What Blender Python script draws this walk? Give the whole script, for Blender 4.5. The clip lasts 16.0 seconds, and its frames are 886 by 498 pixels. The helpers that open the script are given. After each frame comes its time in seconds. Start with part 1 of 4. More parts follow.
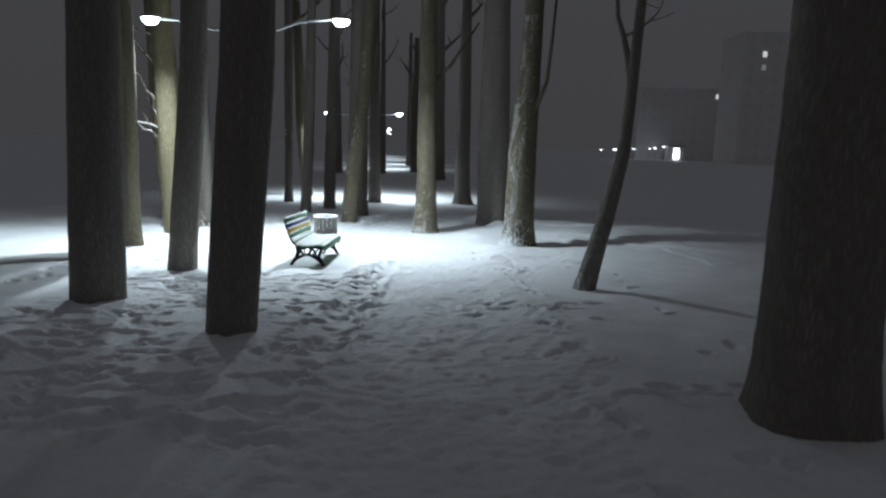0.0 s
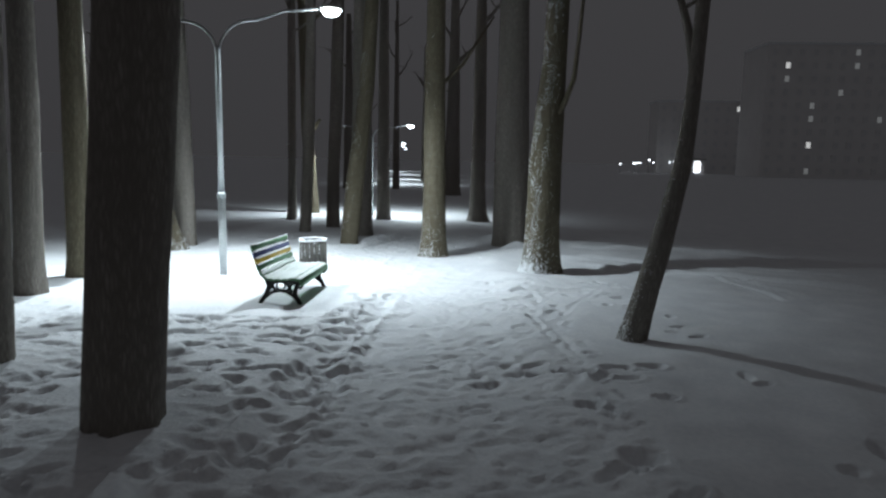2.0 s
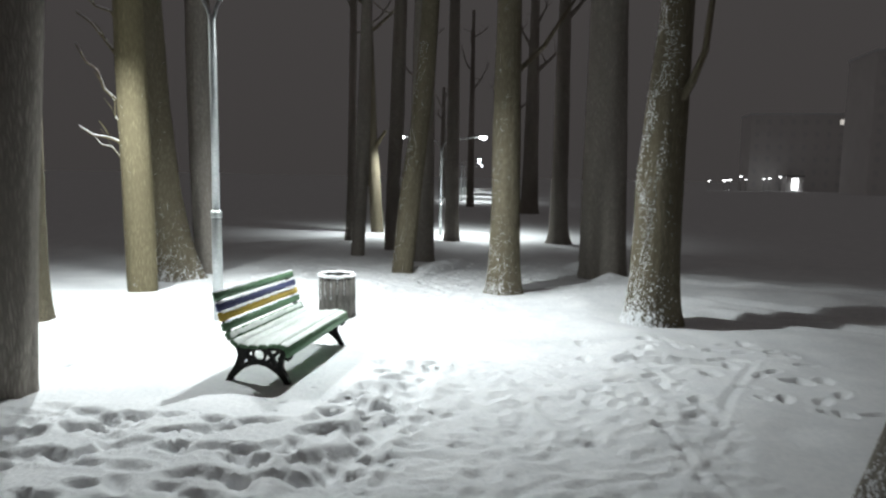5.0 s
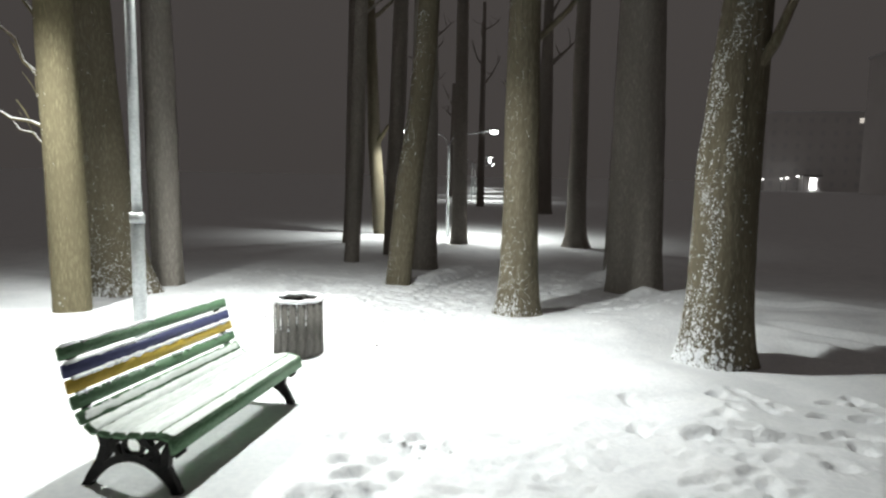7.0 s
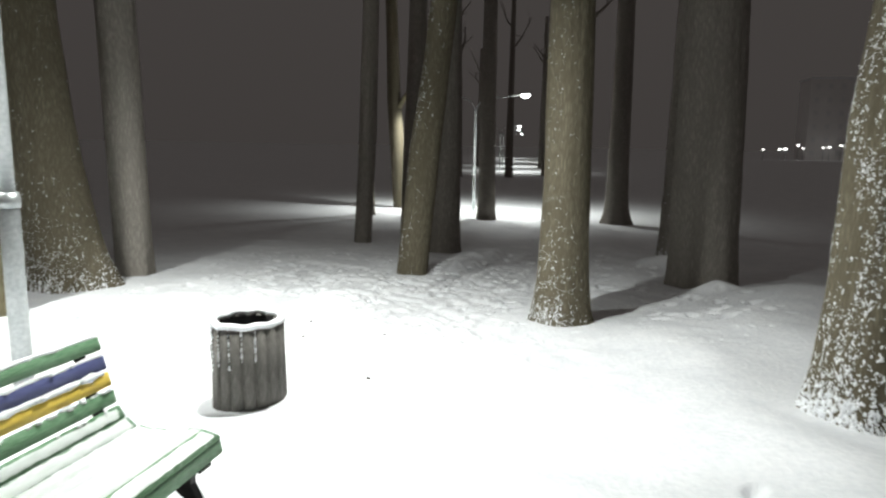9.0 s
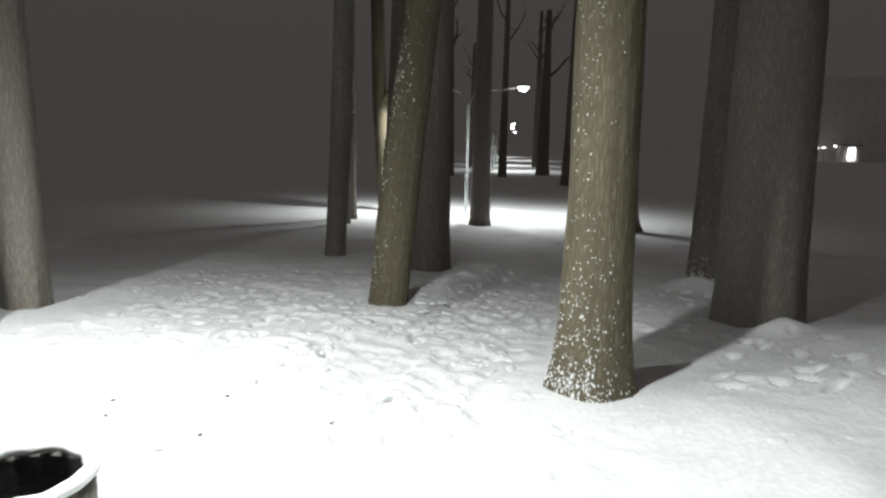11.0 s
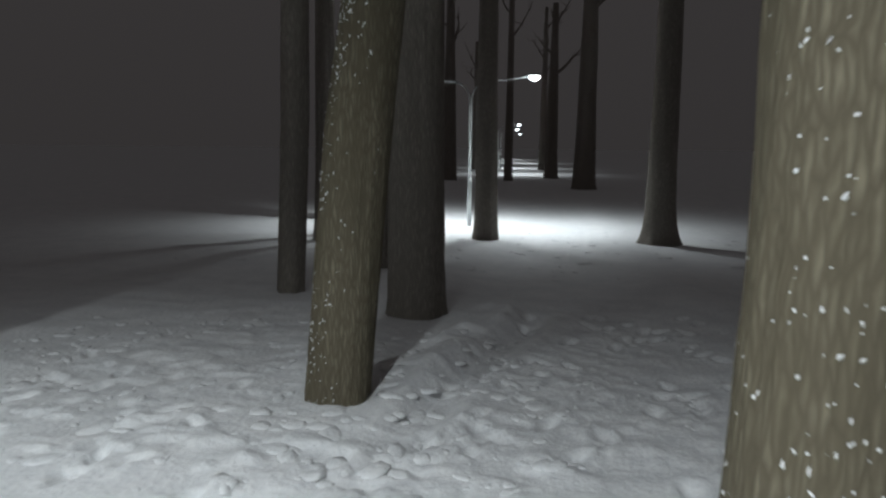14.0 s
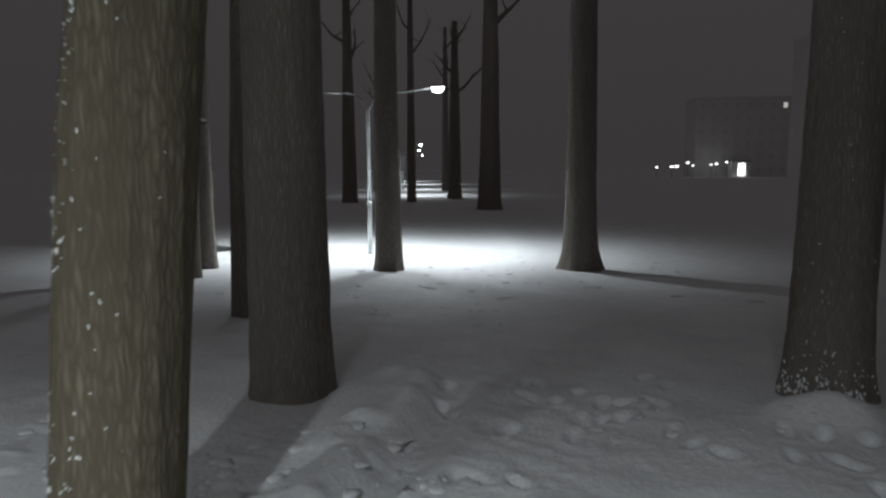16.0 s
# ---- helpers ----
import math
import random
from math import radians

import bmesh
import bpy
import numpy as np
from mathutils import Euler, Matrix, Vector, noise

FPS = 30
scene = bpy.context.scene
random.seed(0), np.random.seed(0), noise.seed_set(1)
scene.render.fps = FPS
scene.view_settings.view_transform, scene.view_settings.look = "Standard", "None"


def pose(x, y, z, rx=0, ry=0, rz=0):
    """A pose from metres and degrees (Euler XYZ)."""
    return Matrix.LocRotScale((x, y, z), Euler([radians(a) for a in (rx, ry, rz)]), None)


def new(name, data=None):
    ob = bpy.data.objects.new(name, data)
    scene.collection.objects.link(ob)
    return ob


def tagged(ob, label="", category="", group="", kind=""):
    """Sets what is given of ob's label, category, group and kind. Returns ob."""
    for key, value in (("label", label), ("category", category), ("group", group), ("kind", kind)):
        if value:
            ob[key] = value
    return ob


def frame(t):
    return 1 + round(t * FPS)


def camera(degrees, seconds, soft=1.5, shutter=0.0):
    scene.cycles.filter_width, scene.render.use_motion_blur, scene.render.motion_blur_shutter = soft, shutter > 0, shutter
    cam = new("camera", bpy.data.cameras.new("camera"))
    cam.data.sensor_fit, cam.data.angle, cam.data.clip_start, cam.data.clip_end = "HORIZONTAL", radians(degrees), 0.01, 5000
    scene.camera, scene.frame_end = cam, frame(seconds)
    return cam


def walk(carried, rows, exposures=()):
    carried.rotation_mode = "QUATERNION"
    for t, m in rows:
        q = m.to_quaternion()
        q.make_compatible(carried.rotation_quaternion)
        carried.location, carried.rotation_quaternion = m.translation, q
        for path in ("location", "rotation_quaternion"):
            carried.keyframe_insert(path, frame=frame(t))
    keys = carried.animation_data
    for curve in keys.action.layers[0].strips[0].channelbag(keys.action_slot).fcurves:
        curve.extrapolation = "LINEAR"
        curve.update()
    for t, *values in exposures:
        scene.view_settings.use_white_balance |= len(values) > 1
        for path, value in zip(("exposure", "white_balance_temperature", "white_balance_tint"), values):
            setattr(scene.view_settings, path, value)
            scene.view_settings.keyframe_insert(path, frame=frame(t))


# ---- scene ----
cam = camera(68.2, 16.0, soft=2.4, shutter=0.5)
METRES, EYE, TILT, LEAN, TURN = 16.85, 1.6, 0.8, 0.0, 1.9
ROWS = [
    (0.0, 0.0, 0.0, 0.0, 0.26, -9.92, -1.48),
    (0.5, 0.0002, 0.0318, -0.0026, 1.04, -9.33, -1.18),
    (1.0, 0.0041, 0.0632, -0.0048, 1.33, -8.96, -0.95),
    (1.5, 0.0064, 0.0938, -0.0065, 1.58, -8.68, -0.96),
    (2.0, 0.0085, 0.1253, -0.0069, 1.73, -8.65, -1.08),
    (2.5, 0.0132, 0.1568, -0.0072, 2.91, -8.4, -0.93),
    (3.0, 0.0139, 0.1885, -0.0095, 3.3, -8.23, -1.03),
    (3.5, 0.0168, 0.2212, -0.0121, 5.05, -7.7, -0.86),
    (4.0, 0.0142, 0.2526, -0.0151, 6.66, -7.28, -0.79),
    (6.5, -0.001, 0.407, -0.0221, 9.29, -7.25, -0.92),
    (7.0, -0.003, 0.4376, -0.0245, 9.42, -7.28, -0.9),
    (7.5, -0.0058, 0.4683, -0.0256, 9.6, -7.46, -0.95),
    (8.0, -0.0103, 0.4992, -0.0261, 10.13, -8.24, -0.88),
    (8.5, -0.0136, 0.5309, -0.0276, 11.46, -9.52, -0.63),
    (9.0, -0.0197, 0.5611, -0.0297, 11.81, -9.89, -0.75),
    (11.5, -0.0431, 0.7188, -0.0359, 10.99, -10.03, -1.16),
    (12.0, -0.0453, 0.7505, -0.0384, 10.88, -9.76, -1.19),
    (12.5, -0.0509, 0.7819, -0.0408, 10.65, -9.45, -1.12),
    (13.0, -0.054, 0.8128, -0.0433, 10.73, -8.99, -1.0),
    (13.5, -0.0593, 0.8427, -0.0442, 11.54, -8.9, -0.74),
    (14.0, -0.0679, 0.8717, -0.0444, 11.44, -9.66, -0.31),
    (14.5, -0.073, 0.9017, -0.0454, 9.27, -9.82, 0.04),
    (15.0, -0.0796, 0.9279, -0.0471, 5.24, -9.0, 0.03),
    (15.5, -0.0813, 0.9585, -0.0497, 3.3, -8.36, 0.41),
    (16.0, -0.0813, 0.9894, -0.0508, 2.98, -7.78, 0.24),
]
EXPOSURES = ((0.0, -0.17, 5900, 8), (2.2, -0.38, 6050, 9), (4.0, -0.32, 6300, 10), (6.4, -0.05, 6950, 12), (9.0, -0.22, 6950, 12), (11.4, -0.18, 6950, 12), (12.2, -0.3, 6800, 12), (13.0, -0.68, 6600, 11), (14.0, -0.78, 6500, 12), (15.0, -0.66, 6450, 12), (16.0, -0.5, 6450, 13))
walk(cam, [(t, pose(0, 0, EYE, TILT, LEAN, TURN) @ pose(METRES * x, METRES * y, METRES * z, 90 + pitch, roll, yaw)) for t, x, y, z, yaw, pitch, roll in ROWS], EXPOSURES)


# ---- night sky: a faint city glow, no sun ----
world = bpy.data.worlds.new("night_sky")
scene.world = world
world.use_nodes = True
SKY = world.node_tree.nodes["Background"]
# an overcast sky: darkest along the horizon, smoothly brighter towards the zenith
SKY_COORD = world.node_tree.nodes.new("ShaderNodeTexCoord")
SKY_AXES = world.node_tree.nodes.new("ShaderNodeSeparateXYZ")
SKY_RISE = world.node_tree.nodes.new("ShaderNodeMapRange")
SKY_RISE.inputs["To Min"].default_value = 1.0
SKY_RISE.inputs["To Max"].default_value = 1.38
world.node_tree.links.new(SKY_COORD.outputs["Generated"], SKY_AXES.inputs[0])
world.node_tree.links.new(SKY_AXES.outputs["Z"], SKY_RISE.inputs["Value"])
world.node_tree.links.new(SKY_RISE.outputs[0], SKY.inputs[1])
SKY.inputs[0].default_value = (0.056, 0.0525, 0.0525, 1)
LAMP_WATTS = 1350.0
LAMP_COLOUR = (0.90, 0.985, 1.0)


# ---- materials ----
def node_material(name):
    m = bpy.data.materials.new(name)
    m.use_nodes = True
    nt = m.node_tree
    return m, nt, nt.nodes["Principled BSDF"]


def textured(name, c1, c2, scale=6.0, rough=0.8, metal=0.0, bump=0.3, fine=60.0, stretch=(1, 1, 1), dist=0.01, specular=0.3):
    """Two colours mixed by a coarse and a fine noise in object space, with a bump from both."""
    m, nt, b = node_material(name)
    n, l = nt.nodes, nt.links
    tc = n.new("ShaderNodeTexCoord")
    mp = n.new("ShaderNodeMapping")
    mp.inputs["Scale"].default_value = stretch
    l.new(tc.outputs["Object"], mp.inputs["Vector"])
    a = n.new("ShaderNodeTexNoise")
    a.inputs["Scale"].default_value = scale
    a.inputs["Detail"].default_value = 6
    f = n.new("ShaderNodeTexNoise")
    f.inputs["Scale"].default_value = fine
    f.inputs["Detail"].default_value = 4
    l.new(mp.outputs[0], a.inputs["Vector"])
    l.new(mp.outputs[0], f.inputs["Vector"])
    mix = n.new("ShaderNodeMath")
    mix.operation = "MULTIPLY_ADD"
    mix.inputs[1].default_value = 0.5
    half = n.new("ShaderNodeMath")
    half.operation = "MULTIPLY"
    half.inputs[1].default_value = 0.5
    l.new(f.outputs[0], half.inputs[0])
    l.new(a.outputs[0], mix.inputs[0])
    l.new(half.outputs[0], mix.inputs[2])
    ramp = n.new("ShaderNodeValToRGB")
    ramp.color_ramp.elements[0].position = 0.36
    ramp.color_ramp.elements[1].position = 0.64
    ramp.color_ramp.elements[0].color = (*c1, 1)
    ramp.color_ramp.elements[1].color = (*c2, 1)
    l.new(mix.outputs[0], ramp.inputs[0])
    l.new(ramp.outputs[0], b.inputs["Base Color"])
    bp = n.new("ShaderNodeBump")
    bp.inputs["Strength"].default_value = bump
    bp.inputs["Distance"].default_value = dist
    l.new(mix.outputs[0], bp.inputs["Height"])
    l.new(bp.outputs[0], b.inputs["Normal"])
    b.inputs["Roughness"].default_value = rough
    b.inputs["Metallic"].default_value = metal
    b.inputs["Specular IOR Level"].default_value = specular
    return m


def glowing(name, colour, strength):
    m, nt, b = node_material(name)
    b.inputs["Base Color"].default_value = (0.8, 0.8, 0.8, 1)
    b.inputs["Emission Color"].default_value = (*colour, 1)
    b.inputs["Emission Strength"].default_value = strength
    return m


SNOW = textured("snow", (0.74, 0.76, 0.78), (0.86, 0.87, 0.88), 2.6, 0.75, 0, 0.55, 24.0, dist=0.035, specular=0.2)
SNOW_CLUMP = textured("clinging_snow", (0.78, 0.8, 0.82), (0.88, 0.89, 0.9), 9.0, 0.75, 0, 0.4, 90.0, dist=0.006, specular=0.2)


THIN_SNOW = textured("thin_icy_snow", (0.60, 0.655, 0.61), (0.80, 0.83, 0.81), 7.0, 0.6, 0, 0.4, 60.0, (1, 0.25, 1), 0.008, 0.3)


def bark(name, c1, c2, crack):
    """Bark: long plates parted by a net of cracks, over coarse stains and fine grain."""
    m = textured(name, c1, c2, 5.0, 0.92, 0, 0.5, 30.0, (1, 1, 0.2), 0.02, 0.12)
    n, l = m.node_tree.nodes, m.node_tree.links
    b = n["Principled BSDF"]
    colour = b.inputs["Base Color"].links[0].from_socket
    grain = b.inputs["Normal"].links[0].from_socket
    tc = n.new("ShaderNodeTexCoord")
    warp = n.new("ShaderNodeTexNoise")
    warp.inputs["Scale"].default_value = 7.0
    shift = n.new("ShaderNodeVectorMath")
    shift.operation = "MULTIPLY_ADD"
    shift.inputs[1].default_value = (0.035, 0.035, 0.10)
    l.new(tc.outputs["Object"], warp.inputs["Vector"])
    l.new(warp.outputs["Color"], shift.inputs[0])
    l.new(tc.outputs["Object"], shift.inputs[2])
    mp = n.new("ShaderNodeMapping")
    mp.inputs["Scale"].default_value = (1, 1, 0.13)
    l.new(shift.outputs[0], mp.inputs["Vector"])
    net = n.new("ShaderNodeTexVoronoi")
    net.feature = "DISTANCE_TO_EDGE"
    net.inputs["Scale"].default_value = 46.0
    l.new(mp.outputs[0], net.inputs["Vector"])
    edge = n.new("ShaderNodeMapRange")
    edge.inputs["From Max"].default_value = 0.42
    l.new(net.outputs["Distance"], edge.inputs["Value"])
    mix = n.new("ShaderNodeMix")
    mix.data_type = "RGBA"
    mix.inputs["A"].default_value = (*crack, 1)
    l.new(edge.outputs[0], mix.inputs["Factor"])
    l.new(colour, mix.inputs["B"])
    l.new(mix.outputs["Result"], b.inputs["Base Color"])
    bp = n.new("ShaderNodeBump")
    bp.inputs["Strength"].default_value = 0.45
    bp.inputs["Distance"].default_value = 0.009
    l.new(edge.outputs[0], bp.inputs["Height"])
    l.new(grain, bp.inputs["Normal"])
    l.new(bp.outputs[0], b.inputs["Normal"])
    return m


BARK_OLIVE = bark("bark_olive", (0.115, 0.10, 0.068), (0.225, 0.20, 0.145), (0.105, 0.091, 0.064))
BARK_PALE = bark("bark_pale", (0.13, 0.112, 0.068), (0.22, 0.193, 0.12), (0.115, 0.099, 0.062))
BARK_DARK = bark("bark_dark", (0.21, 0.19, 0.168), (0.33, 0.308, 0.275), (0.18, 0.163, 0.142))
STEEL = textured("galvanised_steel", (0.34, 0.36, 0.36), (0.5, 0.52, 0.52), 5.0, 0.45, 0.75, 0.1, 40.0)
HOUSING = textured("lamp_housing_grey", (0.2, 0.21, 0.21), (0.3, 0.31, 0.31), 8.0, 0.5, 0.3, 0.1, 60.0)
GLOW = glowing("lamp_bowl_lit", LAMP_COLOUR, 14.0)
IRON = textured("black_cast_iron", (0.012, 0.012, 0.012), (0.035, 0.034, 0.032), 14.0, 0.55, 0.5, 0.35, 120.0, dist=0.004)
CONCRETE = textured("grey_weathered_wood", (0.10, 0.094, 0.084), (0.19, 0.18, 0.165), 9.0, 0.85, 0, 0.4, 70.0, (1, 1, 0.3), 0.006)
BIN_INSIDE = textured("bin_inside_dark", (0.02, 0.02, 0.02), (0.05, 0.05, 0.05), 9.0, 0.9)


def paint(name, c):
    return textured(name, tuple(v * 0.7 for v in c), c, 12.0, 0.5, 0, 0.25, 140.0, (1, 0.12, 1), 0.003)


GREEN = textured("frosted_green_paint", (0.05, 0.135, 0.06), (0.17, 0.285, 0.18), 9.0, 0.55, 0, 0.25, 140.0, (1, 0.15, 1), 0.003)
BLUE = paint("blue_paint", (0.075, 0.085, 0.19))
YELLOW = paint("yellow_paint", (0.66, 0.47, 0.08))
DEBRIS = textured("dark_litter", (0.03, 0.025, 0.02), (0.08, 0.065, 0.05), 20.0, 0.9)
FACADE = textured("white_panel_facade", (0.76, 0.75, 0.74), (0.83, 0.82, 0.81), 0.3, 0.9, 0, 0.1, 4.0)
ROOFING = textured("dark_roofing", (0.05, 0.05, 0.05), (0.09, 0.09, 0.09), 0.5, 0.9)
GLASS_DARK = textured("unlit_glass", (0.68, 0.68, 0.68), (0.76, 0.76, 0.76), 1.0, 0.3)
WINDOW_DIM = glowing("window_lit_dim", (0.9, 0.9, 0.85), 0.12)
WINDOW_LIT = glowing("window_lit", (1.0, 0.97, 0.9), 0.6)
DOOR_LIT = glowing("doorway_lit", (0.95, 0.98, 1.0), 5.0)


# ---- mesh helpers ----
def part(name, bm, material, parent, label="", smooth=True):
    me = bpy.data.meshes.new(name)
    bmesh.ops.recalc_face_normals(bm, faces=bm.faces)
    for f in bm.faces:
        f.smooth = smooth
    bm.to_mesh(me)
    bm.free()
    me.materials.append(material)
    ob = new(name, me)
    ob.parent = parent
    if label:
        tagged(ob, label)
    return ob


def shared(name, me, parent, m=None):
    """Another object on the same mesh."""
    ob = new(name, me)
    ob.parent = parent
    if m is not None:
        ob.matrix_basis = m
    return ob


def thing(name, x, y, z, label, category, group="", kind="", rz=0.0):
    ob = new(name)
    ob.empty_display_size = 0.2
    ob.matrix_basis = pose(x, y, z, 0, 0, rz)
    return tagged(ob, label, category, group, kind)


def tube(bm, points, radii, segs=12, caps=True):
    """A round tube along points with a radius at each."""
    pts = [Vector(p) for p in points]
    rings, side = [], None
    for i, p in enumerate(pts):
        d = (pts[min(i + 1, len(pts) - 1)] - pts[max(i - 1, 0)]).normalized()
        if side is None:
            side = d.orthogonal().normalized()
        else:
            side = (side - d * side.dot(d)).normalized()
        up = d.cross(side)
        rings.append([bm.verts.new(p + radii[i] * (math.cos(a) * side + math.sin(a) * up))
                      for a in (2 * math.pi * k / segs for k in range(segs))])
    for a, b in zip(rings, rings[1:]):
        for k in range(segs):
            bm.faces.new((a[k], a[(k + 1) % segs], b[(k + 1) % segs], b[k]))
    if caps:
        bm.faces.new(rings[0][::-1])
        bm.faces.new(rings[-1])


def box(bm, size, at=(0, 0, 0), bevel=0.0, turn=(0, 0, 0)):
    m = pose(*at, *turn) @ Matrix.Diagonal((*size, 1))
    out = bmesh.ops.create_cube(bm, size=1.0, matrix=m)
    if bevel:
        edges = {e for v in out["verts"] for e in v.link_edges}
        bmesh.ops.bevel(bm, geom=list(edges), offset=bevel, segments=2, affect="EDGES")


ICO = bmesh.new()
bmesh.ops.create_icosphere(ICO, subdivisions=1, radius=1.0)
ICO_VERTS = [v.co.copy() for v in ICO.verts]
ICO_FACES = [tuple(v.index for v in f.verts) for f in ICO.faces]
ICO.free()


class Blobs:
    """Many small uneven lumps gathered into one mesh."""

    def __init__(self):
        self.verts, self.faces = [], []

    def add(self, at, size, rnd, tilt=0.0):
        n = len(self.verts)
        turn = Matrix.Rotation(tilt, 3, "Y")
        for c in ICO_VERTS:
            k = 1 + rnd.uniform(-0.42, 0.42)
            self.verts.append(Vector(at) + turn @ Vector((c.x * size[0] * k, c.y * size[1] * k, c.z * size[2] * k)))
        self.faces += [tuple(n + i for i in f) for f in ICO_FACES]

    def part(self, name, material, parent, label):
        me = bpy.data.meshes.new(name)
        me.from_pydata(self.verts, [], self.faces)
        me.polygons.foreach_set("use_smooth", [True] * len(self.faces))
        me.materials.append(material)
        ob = new(name, me)
        ob.parent = parent
        return tagged(ob, label, kind="stuff")


def ribbon(bm, outline, depth, m):
    """A flat outline in the xz plane given a thickness along y."""
    a = [bm.verts.new(m @ Vector((x, -depth / 2, z))) for x, z in outline]
    b = [bm.verts.new(m @ Vector((x, depth / 2, z))) for x, z in outline]
    bm.faces.new(a)
    bm.faces.new(b[::-1])
    for i in range(len(a)):
        j = (i + 1) % len(a)
        bm.faces.new((a[i], b[i], b[j], a[j]))


def bar_2d(bm, points, widths, depth, y):
    """A bar of some width that follows points of the xz plane, with a depth along y."""
    n = len(points)
    left, right = [], []
    for i, (x, z) in enumerate(points):
        x0, z0 = points[max(i - 1, 0)]
        x1, z1 = points[min(i + 1, n - 1)]
        dx, dz = x1 - x0, z1 - z0
        s = math.hypot(dx, dz)
        w = (widths[i] if isinstance(widths, (list, tuple)) else widths) / 2
        left.append((x - dz / s * w, z + dx / s * w))
        right.append((x + dz / s * w, z - dx / s * w))
    for i in range(n - 1):
        ribbon(bm, [left[i], left[i + 1], right[i + 1], right[i]], depth, Matrix.Translation((0, y, 0)))


# ---- the lie of the land: a gentle fall along the path, then level ----
SLOPE, BREAK = -0.039, 34.0


def lie(y):
    """Height of the ground; numbers or arrays."""
    y = np.asarray(y, dtype=float)
    t = np.clip((y - 30.0) / 8.0, 0, 1)
    return SLOPE * np.where(y < 30, y, np.where(y > 38, BREAK, 30 + 8 * (t - t * t / 2)))


